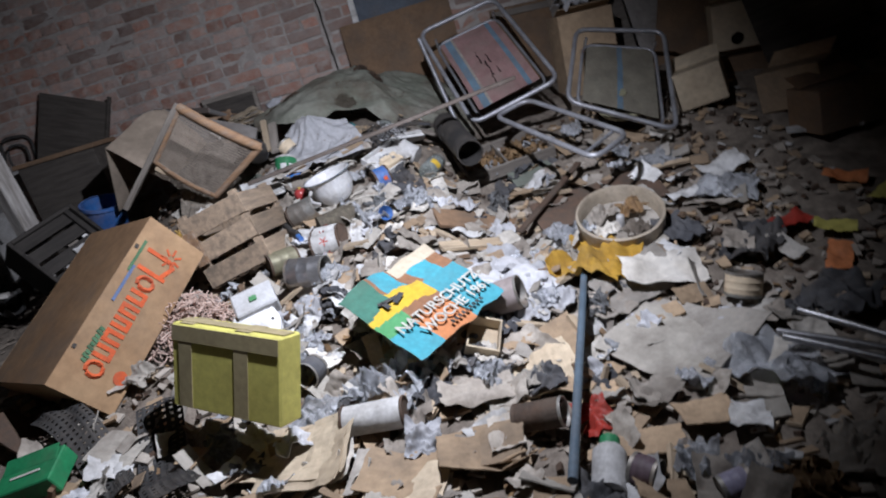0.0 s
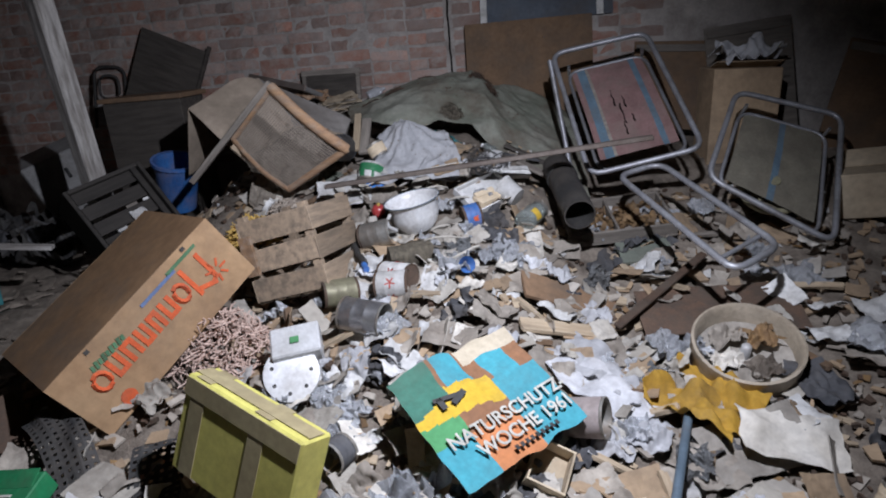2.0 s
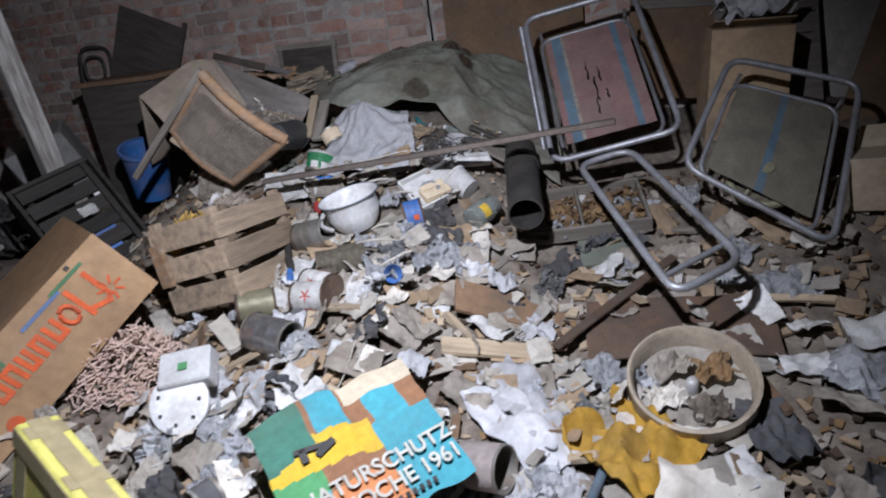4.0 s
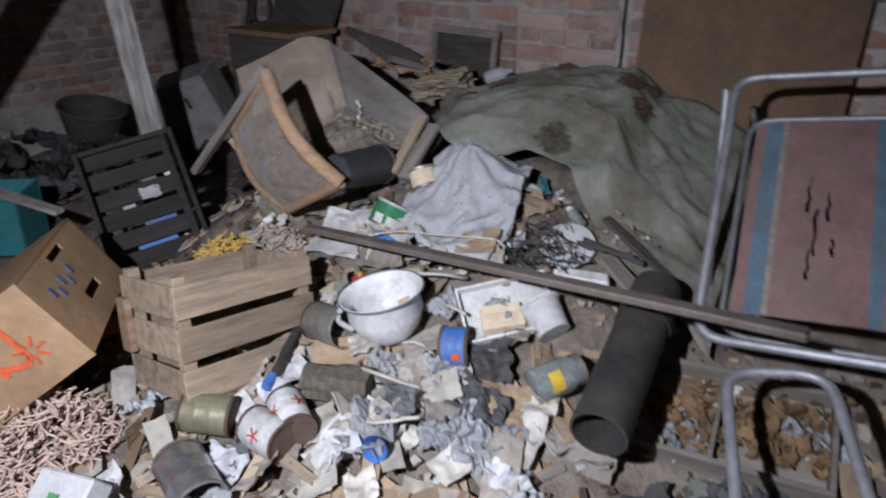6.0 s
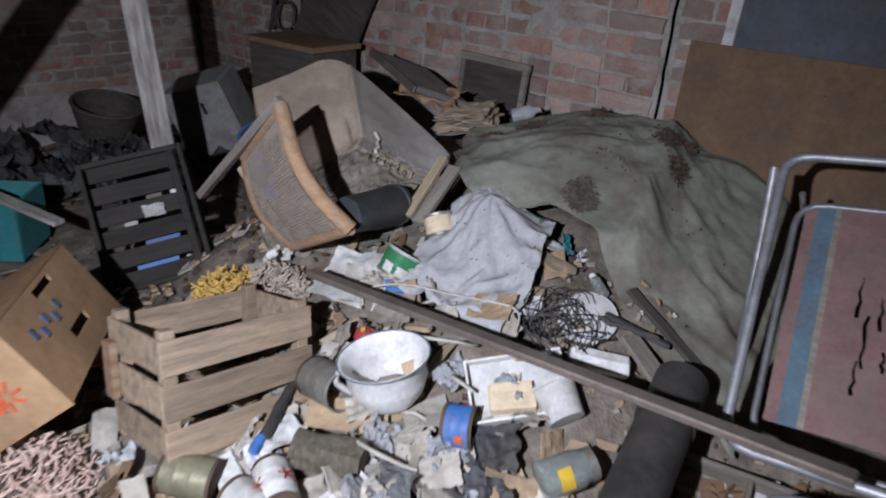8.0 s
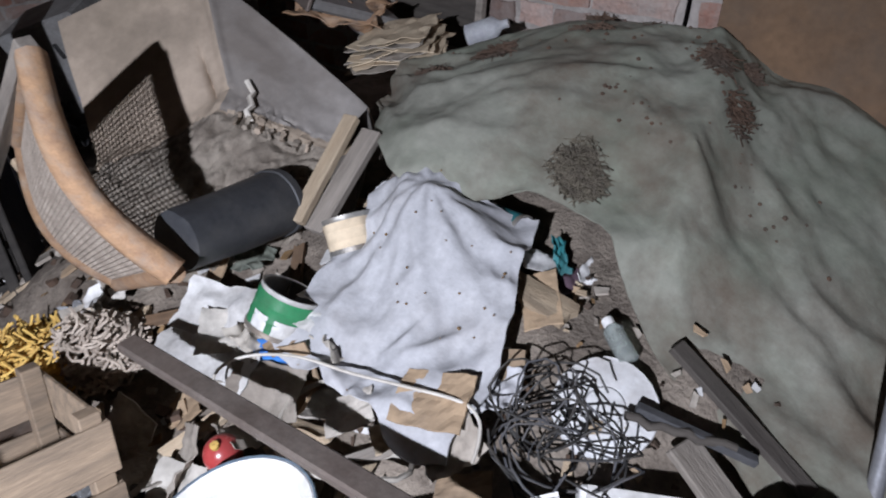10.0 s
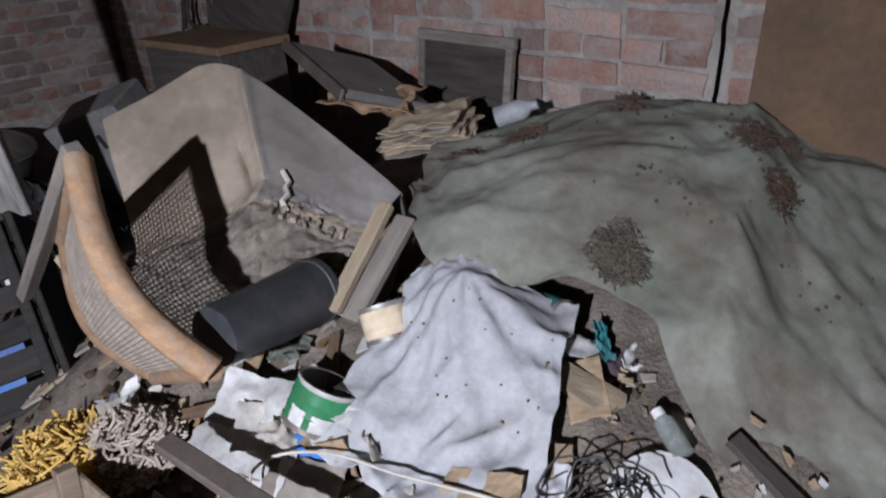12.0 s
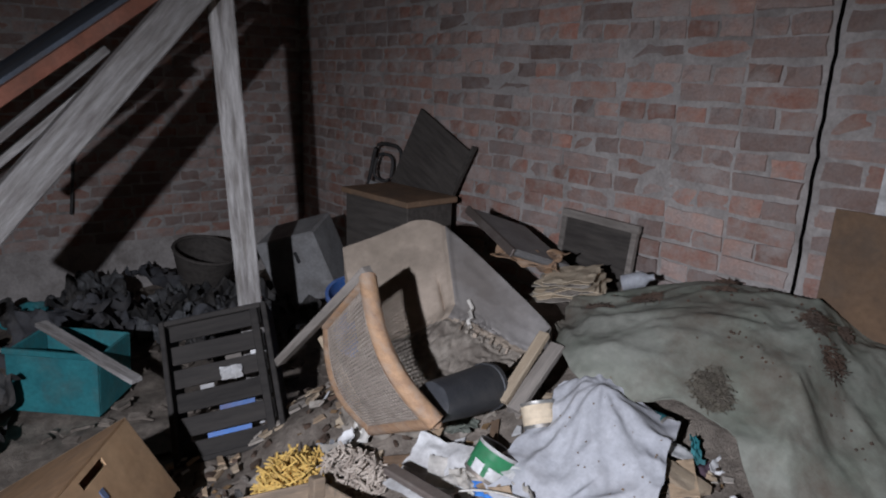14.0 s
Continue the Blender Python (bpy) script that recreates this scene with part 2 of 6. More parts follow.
    p_cream=mat("poster_cream", (0.6, 0.52, 0.4), (0.5, 0.43, 0.32), dirt=0.25, scale=7, bump=0.12, vary=0.02),
)


# ---- geometry ----
def sm(a, b, x):
    u = min(max((x - a) / (b - a), 0), 1)
    return u * u * (3 - 2 * u)


def knots(ks, t):
    for (a, u), (b, v) in zip(ks, ks[1:]):
        if t <= b:
            w = min(max((t - a) / (b - a), 0), 1)
            return u + (v - u) * w
    return ks[-1][1]


MID = ((-6, -0.02), (-3.2, -0.02), (-2.7, 0.09), (-2.4, 0.2), (-2.0, 0.33), (-1.5, 0.47), (-1.2, 0.63), (-0.9, 0.75), (-0.55, 0.83), (0, 0.84))
RIGHT = ((-6, -0.05), (-2.7, -0.03), (-2.3, 0.08), (-1.75, 0.19), (-1.0, 0.42), (-0.5, 0.6), (0, 0.65))


def heap_z(x, y):
    """Height of the rubbish heap over the floor."""
    r, far = sm(0.35, 0.95, x), sm(-0.9, -1.7, x)
    h = knots(MID, y) * (1 - r) + knots(RIGHT, y) * r + 0.1 * sm(-0.1, -0.7, x) * sm(-2.1, -2.6, y)
    return h * (1 - far) + (0.3 - 0.1 * sm(-2, -3.5, y)) * far


def nz3(x, y, z=0.0):
    return noise.noise((x, y, z))


class G:
    """Collects vertices and faces."""

    def __init__(self):
        self.v, self.f, self.m = [], [], []

    def add(self, verts, faces, m=None, mi=0):
        o = len(self.v)
        self.v += [tuple(m @ Vector(p)) if m else tuple(p) for p in verts]
        self.f += [tuple(o + i for i in f) for f in faces]
        self.m += [mi] * len(faces)
        return self

    def box(self, sx, sy, sz, m=None, mi=0):
        x, y, z = sx / 2, sy / 2, sz / 2
        return self.add([(-x, -y, -z), (x, -y, -z), (x, y, -z), (-x, y, -z), (-x, -y, z), (x, -y, z), (x, y, z), (-x, y, z)],
                        [(3, 2, 1, 0), (4, 5, 6, 7), (0, 1, 5, 4), (1, 2, 6, 5), (2, 3, 7, 6), (3, 0, 4, 7)], m, mi)

    def lathe(self, prof, n=20, m=None, mi=0, wobble=0.0):
        vs, fs = [], []
        for k, (r, z) in enumerate(prof):
            for i in range(n):
                a = 2 * math.pi * i / n
                w = 1 + wobble * nz3(math.cos(a) * 2, math.sin(a) * 2, z * 9)
                vs.append((r * w * math.cos(a), r * w * math.sin(a), z))
        for k in range(len(prof) - 1):
            for i in range(n):
                j = (i + 1) % n
                fs.append((k * n + i, k * n + j, (k + 1) * n + j, (k + 1) * n + i))
        return self.add(vs, fs, m, mi)

    def tube(self, path, r, n=8, mi=0, closed=False):
        pts = [Vector(p) for p in path]
        vs, fs, k = [], [], len(pts)
        for i, p in enumerate(pts):
            a = pts[(i - 1) % k] if closed or i else p
            z = pts[(i + 1) % k] if closed or i < k - 1 else p
            t = (z - a).normalized()
            up = Vector((0, 0, 1)) if abs(t.z) < 0.9 else Vector((1, 0, 0))
            u = t.cross(up).normalized()
            w = t.cross(u)
            vs += [p + r * (math.cos(2 * math.pi * j / n) * u + math.sin(2 * math.pi * j / n) * w) for j in range(n)]
        for i in range(k if closed else k - 1):
            i2 = (i + 1) % k
            for j in range(n):
                j2 = (j + 1) % n
                fs.append((i * n + j, i * n + j2, i2 * n + j2, i2 * n + j))
        if not closed:
            fs += [tuple(range(n))[::-1], tuple((k - 1) * n + j for j in range(n))]
        return self.add(vs, fs, None, mi)

    def sheet(self, fn, nu, nv, thick=0.002, pick=None):
        """A sheet of points fn(u, v), u and v from 0 to 1, with a back face and rims."""
        top = [Vector(fn(i / nu, j / nv)) for j in range(nv + 1) for i in range(nu + 1)]
        k = nu + 1
        nor = []
        for j in range(nv + 1):
            for i in range(k):
                a = top[j * k + min(i + 1, nu)] - top[j * k + max(i - 1, 0)]
                b = top[min(j + 1, nv) * k + i] - top[max(j - 1, 0) * k + i]
                nor.append(a.cross(b).normalized())
        q = [p - n * thick for p, n in zip(top, nor)]
        o, n0 = len(self.v), len(top)
        self.v += [tuple(p) for p in top] + [tuple(p) for p in q]
        for j in range(nv):
            for i in range(nu):
                a = j * k + i
                mi = pick((i + 0.5) / nu, (j + 0.5) / nv) if pick else 0
                self.f += [(o + a, o + a + 1, o + a + 1 + k, o + a + k), (o + n0 + a + k, o + n0 + a + 1 + k, o + n0 + a + 1, o + n0 + a)]
                self.m += [mi, mi]
        rim = [i for i in range(nu)] + [nu + k * j for j in range(nv)] + [n0 - 1 - i for i in range(nu)] + [k * (nv - j) for j in range(nv)]
        for a, b in zip(rim, rim[1:] + rim[:1]):
            self.f.append((o + b, o + a, o + n0 + a, o + n0 + b))
            self.m.append(0)
        return self

    def mesh(self, name, mats, smooth=False, bevel=0.0):
        me = bpy.data.meshes.new(name)
        me.from_pydata(self.v, [], self.f)
        for x in mats if isinstance(mats, (list, tuple)) else [mats]:
            me.materials.append(x)
        me.polygons.foreach_set("material_index", self.m)
        if bevel:
            bm = bmesh.new()
            bm.from_mesh(me)
            bmesh.ops.bevel(bm, geom=bm.edges[:], offset=bevel, segments=1, affect="EDGES", clamp_overlap=True)
            bm.to_mesh(me)
            bm.free()
        if smooth:
            me.polygons.foreach_set("use_smooth", [True] * len(me.polygons))
            me.set_sharp_from_angle(angle=radians(50))
        me.update()
        return me


def thing(name, label, category, m=None, group="", mesh=None, kind=""):
    if len(label.split()) < 4:
        label += " on the rubbish heap"
    ob = tagged(new(name, mesh), label, category, group, kind)
    ob.matrix_world = m or Matrix()
    return ob


def part(name, g, material, parent, label="", m=None, smooth=False, bevel=0.0):
    ob = new(name, g.mesh(name, material, smooth, bevel) if isinstance(g, G) else g)
    ob.parent = parent
    if m:
        ob.matrix_basis = m
    return tagged(ob, label) if label else ob


def board(name, a, b, w, t, material, parent, label="", roll=0.0, bevel=0.002):
    """A straight piece of wood from a to b."""
    a, b = Vector(a), Vector(b)
    d = b - a
    m = Matrix.Translation((a + b) / 2) @ d.to_track_quat("X", "Z").to_matrix().to_4x4() @ pose(0, 0, 0, roll)
    return part(name, G().box(d.length, w, t), material, parent, label, m, bevel=bevel)


# ---- the room ----
def wall_box(name, x0, x1, y0, y1, z0, z1, material, label):
    return thing(name, label, "wall", pose((x0 + x1) / 2, (y0 + y1) / 2, (z0 + z1) / 2), mesh=G().box(x1 - x0, y1 - y0, z1 - z0).mesh(name, material), kind="structure")


XW, XE, YS, ZC = -3.7, 3.3, -6.0, 2.75
thing("floor", "dirty wooden floor under the rubbish heap", "floor", pose(-0.2, -3, -0.2), mesh=G().box(8, 7, 0.1).mesh("floor", M["boards"]), kind="structure")
wall_north = wall_box("wall_north", XW - 0.3, XE + 0.3, 0.0, 0.3, 0, ZC, M["mortar"], "old red brick wall with pale mortar")
wall_west = wall_box("wall_west", XW - 0.3, XW, YS, 0.0, 0, ZC, M["mortar"], "dim old brick wall")
# east and south walls: their dimness is put into the brick colour
wall_box("wall_east", XE, XE + 0.3, YS, 0.0, 0, ZC, M["shadebrick"], "dark brick wall in shadow")
wall_box("wall_south", XW - 0.3, XE + 0.3, YS - 0.3, YS, 0, ZC, M["shadebrick"], "dark brick wall")
g = G()
for i in range(36):
    g.box(0.2, 6.6, 0.03, pose(XW - 0.1 + i * 0.21, -2.9, ZC + 0.02 * (i % 2)))
thing("ceiling", "dark boarded loft ceiling", "ceiling", mesh=g.mesh("ceiling", M["boards"]), kind="structure")

# ---- the heap ----
g = G()
NX, NY = 150, 130


def heap_pt(u, v):
    x, y = XW + u * (XE - XW), YS + v * (0 - YS)
    far = sm(-3.6, -4.6, y)
    z = heap_z(x, y) - 0.02 - 0.03 * far
    z += 0.035 * nz3(x * 5, y * 5) + 0.02 * nz3(x * 13, y * 13, 3) + 0.012 * nz3(x * 31, y * 31, 5)
    return (x, y, z)


g.sheet(heap_pt, NX, NY, 0.01)
thing("debris_heap", "trampled heap of dirt, dust and decayed rubbish", "rubbish heap", mesh=g.mesh("debris_heap", M["soil"], smooth=True), kind="stuff")

R = random.Random(5)


def scatter(name, label, material, count, size, area, flat=0.5, thin=0.15, lift=0.01):
    g = G()
    for _ in range(count):
        x, y = R.uniform(*area[0]), R.uniform(*area[1])
        s = R.uniform(0.4, 1) * size
        if 0.1 < x < 1.05 and y > -1.15:
            s *= 0.45
        m = pose(x, y, heap_pt((x - XW) / (XE - XW), (y - YS) / -YS)[2] + lift + R.uniform(0, 0.012),
                 math.degrees(math.atan((heap_z(x, y + 0.06) - heap_z(x, y - 0.06)) / 0.12)) + R.gauss(0, 14 * flat), -math.degrees(math.atan((heap_z(x + 0.06, y) - heap_z(x - 0.06, y)) / 0.12)) + R.gauss(0, 14 * flat), 0) @ pose(0, 0, 0, 0, 0, R.uniform(0, 360))
        w, d, h = s / 2, s * R.uniform(0.3, 0.8) / 2, s * thin / 2
        k = [R.uniform(0.5, 1) for _ in range(4)]
        g.add([(-w * k[0], -d, -h), (w * k[1], -d * k[2], -h), (w, d * k[3], -h), (-w, d, -h + s * 0.08), (-w * k[0], -d, h), (w * k[1], -d * k[2], h), (w, d * k[3], h), (-w, d, h + s * 0.08)],
              [(3, 2, 1, 0), (4, 5, 6, 7), (0, 1, 5, 4), (1, 2, 6, 5), (2, 3, 7, 6), (3, 0, 4, 7)], m)
    thing(name, label, "litter", mesh=g.mesh(name, material), kind="stuff")


AREA = ((-1.3, 2.3), (-4.0, -0.75))
scatter("paper_scraps", "small torn scraps of dirty paper", M["dirty"], 900, 0.07, AREA)
scatter("cardboard_scraps", "small torn scraps of cardboard", M["kraft"], 700, 0.08, AREA)
scatter("white_scraps", "small white bits of paper and plastic", M["white"], 260, 0.045, AREA, flat=0.9)
scatter("dark_crumbs", "dark crumbs of earth and charred bits", M["rust"], 1500, 0.035, AREA, thin=0.5, flat=1)
scatter("wood_chips", "splintered wood chips", M["pale"], 500, 0.06, AREA, thin=0.2)
scatter("dry_leaves", "curled dry brown leaves", M["leaf"], 900, 0.04, ((-1.0, 2.0), (-3.9, -0.8)), flat=1.2, thin=0.05)
scatter("far_litter", "dim scattered litter in the dark corner", M["soil"], 420, 0.09, ((-3.6, -1.2), (-3.2, -0.1)))


# ---- builders of loose things ----
def rest(x, y, dz=0.0, rx=0.0, ry=0.0, rz=0.0):
    return pose(x, y, heap_z(x, y) + dz, rx, ry, rz)


def slope(x, y, yaw):
    """A pose on the heap that lies along its surface."""
    e = 0.06
    n = Vector((heap_z(x - e, y) - heap_z(x + e, y), heap_z(x, y - e) - heap_z(x, y + e), 2 * e)).normalized()
    return Matrix.Translation((x, y, heap_z(x, y))) @ Vector((0, 0, 1)).rotation_difference(n).to_matrix().to_4x4() @ pose(0, 0, 0, 0, 0, yaw)


def crumpled(L, W, amp, seed, n=14, fold=0.0, ragged=0.06):
    def fn(u, v):
        x, y = (u - 0.5) * L, (v - 0.5) * W
        e = 1 + ragged * 2 * nz3(u * 4 + seed, v * 4, seed)
        z = amp * (nz3(x / L * 3 + seed, y / L * 3, seed * 2) + 0.5 * nz3(x / L * 8, y / L * 8 + seed, seed)) + abs(u - 0.5 + 0.3 * (v - 0.5)) * fold
        return (x * e + amp * 0.3 * nz3(v * 5, seed), y * e + amp * 0.3 * nz3(u * 5, seed, 4), z + amp * 0.6)
    return fn


SHEETS = {"cream": ("creamy crumpled paper sheet", "paper"), "kraft": ("torn flap of brown cardboard", "cardboard"), "canvas": ("dirty grey canvas piece", "cloth"),
          "paper": ("crumpled off-white paper", "paper"), "dirty": ("dirty crumpled grey paper", "paper"), "plaster": ("off-white folded board", "board"),
          "pink": ("pink paper strip", "paper"), "white": ("white crumpled paper", "paper"), "orange": ("orange plastic scrap", "plastic"), "yellow": ("yellow plastic scrap", "plastic"),
          "clear": ("crumpled clear plastic wrapping", "plastic bag"), "smoke": ("crumpled dark plastic film", "plastic bag"), "black": ("black plastic scrap", "plastic bag"), "teal": ("greenish plastic bag", "plastic bag"),
          "red": ("red cloth scrap", "rag"), "ochre": ("crumpled ochre yellow cloth", "rag"), "pinkwhite": ("pinkish white rag", "rag"), "greenish": ("greenish grey tuft", "rag"),
          "dark": ("dark crumpled cloth", "rag"), "grey": ("grey crumpled cloth", "rag")}
ALIAS = {"teal": "teal", "pinkwhite": "paper", "greenish": "greygreen", "grey": "canvas"}
seed = [0.0]


def nxt():
    seed[0] += 1.37
    return seed[0]


def make_sheet(c, x, y, yaw, L, W):
    s = nxt()
    stiff = c in ("kraft", "plaster", "cream", "canvas")
    g = G().sheet(crumpled(L, W, (0.07 if stiff else 0.2) * min(L, W), s, fold=R.uniform(0, 0.3) * W if stiff else 0.2 * W, ragged=0.025), 14, 10, 0.004 if stiff else 0.0015)
    lab, cat = SHEETS.get(c, ("dirty torn paper piece", "paper"))
    ob = thing("cardboard_piece" if c in ("kraft", "cream", "plaster") else "torn_scrap" if c in ("dirty", "canvas") else "crumpled_sheet", lab, cat, slope(x, y, yaw) @ pose(0, 0, 0.02, R.gauss(0, 6), R.gauss(0, 6)), mesh=g.mesh("sheet", M.get(c) or M[ALIAS[c]], smooth=not stiff))
    return ob


def make_rag(c, x, y, yaw, L, W):
    s = nxt()
    k = ALIAS.get(c, c)
    material = M["linen"] if c == "white" else M[k]
    lab, cat = SHEETS[c] if c != "white" else ("crumpled white cloth", "rag")
    g = G().sheet(crumpled(L * 1.1, W * 1.2, 0.42 * min(L, W), s, ragged=0.1), 28, 22, 0.003)
    return thing("rag", lab, cat, slope(x, y, yaw) @ pose(0, 0, 0.005), mesh=g.mesh("rag", material, smooth=True))


def make_plastic(c, x, y, yaw, L, W):
    s = nxt()
    g = G().sheet(crumpled(L, W * 1.2, 0.5 * min(L, W), s, ragged=0.12), 24, 20, 0.001)
    lab, cat = SHEETS[c]
    return thing("plastic_bag", lab, cat, slope(x, y, yaw) @ pose(0, 0, 0.01), mesh=g.mesh("plastic", M[c]))


CANS = {"white": ("white", "dented white painted tin"), "rust": ("rust", "rusty tin can"), "purple": ("purple", "purple plastic jar"), "lilac": ("lilac", "pale lilac plastic cup"),
        "pinkgrey": ("pinkgrey", "pinkish grey tin can"), "alu": ("alu", "shiny aluminium tin can"), "grey": ("tin", "dull grey tin can"), "blue": ("blue", "blue tin can with faded red print"),
        "olive": ("olive", "olive tin can"), "green": ("green", "green and white paper cup"), "yellow": ("cream", "pale yellow cup"), "teal": ("teal", "teal and white tin"),
        "cream": ("cream", "cream tin"), "dark": ("dark", "dark grey pot")}


def make_can(c, x, y, yaw, L, W):
    mname, lab = CANS[c]
    r, h = min(max(W / 2, 0.03), 0.065), max(L * 0.75, 0.07)
    up = c in ("green", "yellow", "cream")
    m = rest(x, y, r + 0.01, 0, 90 + R.uniform(-12, 12), yaw) @ pose(0, 0, -h / 2) if not up else rest(x, y, 0.05, R.uniform(-35, -15), R.uniform(-10, 10), yaw)
    can = thing("tin_can", lab + " lying in the rubbish", "can", m)
    rings = [(r, 0.004), (r * 1.03, 0.0), (r * 1.03, 0.006), (r, 0.01)]
    prof = [(r * 0.94, h - 0.002)] + [(r * 0.965, h)] + [(r * 1.03, h), (r * 1.03, h - 0.006), (r, h - 0.01)]
    body = [(r, h - 0.01), (r, h * 0.66), (r * 1.015, h * 0.64), (r, h * 0.62), (r, h * 0.36), (r * 1.015, h * 0.34), (r, h * 0.32), (r, 0.01)]
    part("body", G().lathe(body + rings[::-1][:1], 24, wobble=0.06), M[mname], can, smooth=True)
    part("rim", G().lathe(prof, 24), M["rust"] if c in ("white", "olive", "blue") else M["tin"] if c != "green" else M["white"], can, smooth=True)
    part("base", G().lathe([(r * 1.03, 0.01), (r * 1.03, 0.0), (r * 0.95, 0.0), (r * 0.93, 0.004), (0.001, 0.005)], 24), M["rust"] if c in ("white", "olive", "rust", "grey", "blue") else M["tin"], can, "rusty base", smooth=True)
    part("inside", G().lathe([(r * 0.94, h - 0.002), (r * 0.94, h - (0.004 if c in ("white", "olive") else h * 0.9)), (0.001, h - (0.004 if c in ("white", "olive") else h * 0.9))], 24), M["rust"] if c in ("white", "olive") else M["tin"], can, smooth=True)
    if c == "green":
        part("print", G().lathe([(r * 1.012, h * 0.1), (r * 1.012, h * 0.45)], 24), M["white"], can, "white band")
    if c == "blue":
        for a in (0.3, 2.2, 4.4):
            part("print", G().sheet(lambda u, v: (r * 1.012 * math.cos(a + 0.5 * u), r * 1.012 * math.sin(a + 0.5 * u), h * (0.45 + 0.25 * v + 0.1 * abs(u - 0.5))), 6, 2, 0.0005), M["ink_o"], can, "red print")
    if c == "white" and L < 0.26:
        for a in (2.6, 4.2, 5.4):
            g = G()
            for k in range(5):
                g.box(0.024, 0.0012, 0.005, pose(r * 1.015 * math.cos(a), r * 1.015 * math.sin(a), h * 0.5, 0, 0, math.degrees(a) + 90) @ pose(0, 0, 0, 0, 72 * k) @ pose(0.01, 0, 0))
            part("star", g, M["red"], can, "small red printed star")
    return can


def make_plank(c, x, y, yaw, L, W, thick=0.014):
    names = {"rust": "rust", "pale": "pale", "brown": "brown", "white": "white", "grey": "grey", "greygreen": "greygreen"}
    lab = {"rust": "reddish wooden board", "pale": "pale broken wooden slat", "brown": "brown hardboard strip", "white": "white painted strip", "grey": "weathered grey board", "greygreen": "grey green board"}[c]
    L, W = max(L, 0.05), max(W, 0.025)
    g, n = G(), 8
    pr = []
    s = nxt()

    def fn(u, v):
        return ((u - 0.5) * L + (0.012 * nz3(v * 9, s) if u in (0, 1) else 0), (v - 0.5) * W * (1 + 0.05 * nz3(u * 4, s)), 0.006 * nz3(u * 2 + s, v))
    g.sheet(fn, n, 4, thick)
    return thing("plank", lab + " lying on the heap", "board", slope(x, y, yaw) @ pose(0, 0, 0.035, R.gauss(0, 7), R.gauss(0, 5)), mesh=g.mesh("plank", M[names[c]]))


def make_box(c, x, y, yaw, L, W):
    h = max(0.03, W * 0.5)
    name = {"green": "green", "cream": "cream", "white": "white", "blue": "blue"}[c]
    lab = {"green": "small green carton", "cream": "cream plastic holder", "white": "white cardboard tube box", "blue": "blue and yellow carton"}[c]
    b = thing("carton", lab + " on the heap", "box", slope(x, y, yaw) @ pose(0, 0, h / 2 + 0.02, R.gauss(0, 5), R.gauss(0, 8)))
    part("body", G().box(L, W, h), M[name], b, bevel=0.004)
    part("flap", G().box(L * 0.9, W * 0.4, 0.003, pose(0, W * 0.3, h / 2 + 0.006, 14)), M[name], b)
    if c == "green":
        part("print", G().box(L * 0.5, W * 0.06, 0.002, pose(0, -W * 0.1, h / 2 + 0.003)), M["ink_w"], b, "white print line")
    return b


def make_straw(c, x, y, yaw, L, W, count=620):
    g = G()
    rr = random.Random(int(nxt() * 100))
    for _ in range(count):
        a, q = rr.uniform(0, 6.28), math.sqrt(rr.random())
        px, py = q * math.cos(a) * L * 0.52, q * math.sin(a) * W * 0.52
        pz = 0.02 + (1 - q * q) * (0.2 if L > 0.3 else 0.12) * rr.uniform(0.35, 1)
        d, t, l = rr.uniform(0, 6.28), rr.gauss(0, 0.5), rr.uniform(0.03, 0.08) * (1.5 if c == "gold" else 0.7 if c == "brown" else 1)
        bend = rr.uniform(-0.03, 0.03)
        p0 = Vector((px, py, pz))
        dv = Vector((math.cos(d) * math.cos(t), math.sin(d) * math.cos(t), math.sin(t)))
        sd = Vector((-math.sin(d), math.cos(d), 0))
        g.tube([p0 - dv * l / 2, p0 - dv * l / 6 + sd * bend * 0.6, p0 + dv * l / 6 + sd * bend * 0.6, p0 + dv * l / 2], 0.003 if c == "pink" else 0.0034, 4)
    lab = {"pink": "loose pile of pinkish wood wool", "gold": "bundle of golden straw", "brown": "matted tuft of brown chaff and husks"}[c]
    return thing({"pink": "wood_wool", "gold": "straw_bundle", "brown": "chaff_tuft"}[c], lab, "straw", slope(x, y, yaw), mesh=g.mesh("straw", M[{"pink": "straw", "gold": "gold", "brown": "cane"}[c]]), kind="stuff")


def make_leaves(c, x, y, yaw, L, W):
    g = G()
    rr = random.Random(int(nxt() * 100))
    for _ in range(120):
        s = rr.uniform(0.015, 0.04)
        g.sheet(lambda u, v, s=s, m=pose(x + rr.uniform(-L, L) / 2, y + rr.uniform(-W, W) / 2, heap_z(x, y) + rr.uniform(0, 0.05), rr.gauss(0, 40), rr.gauss(0, 40), rr.uniform(0, 360)):
                m @ Vector(((u - 0.5) * s * 1.6, (v - 0.5) * s * math.sin(math.pi * (0.1 + 0.8 * u)), s * (u - 0.5) ** 2)), 4, 3, 0.0006)
    return thing("leaf_litter", "heap of dry brown leaves", "leaves", mesh=g.mesh("leaves", M["leaf"]), kind="stuff")


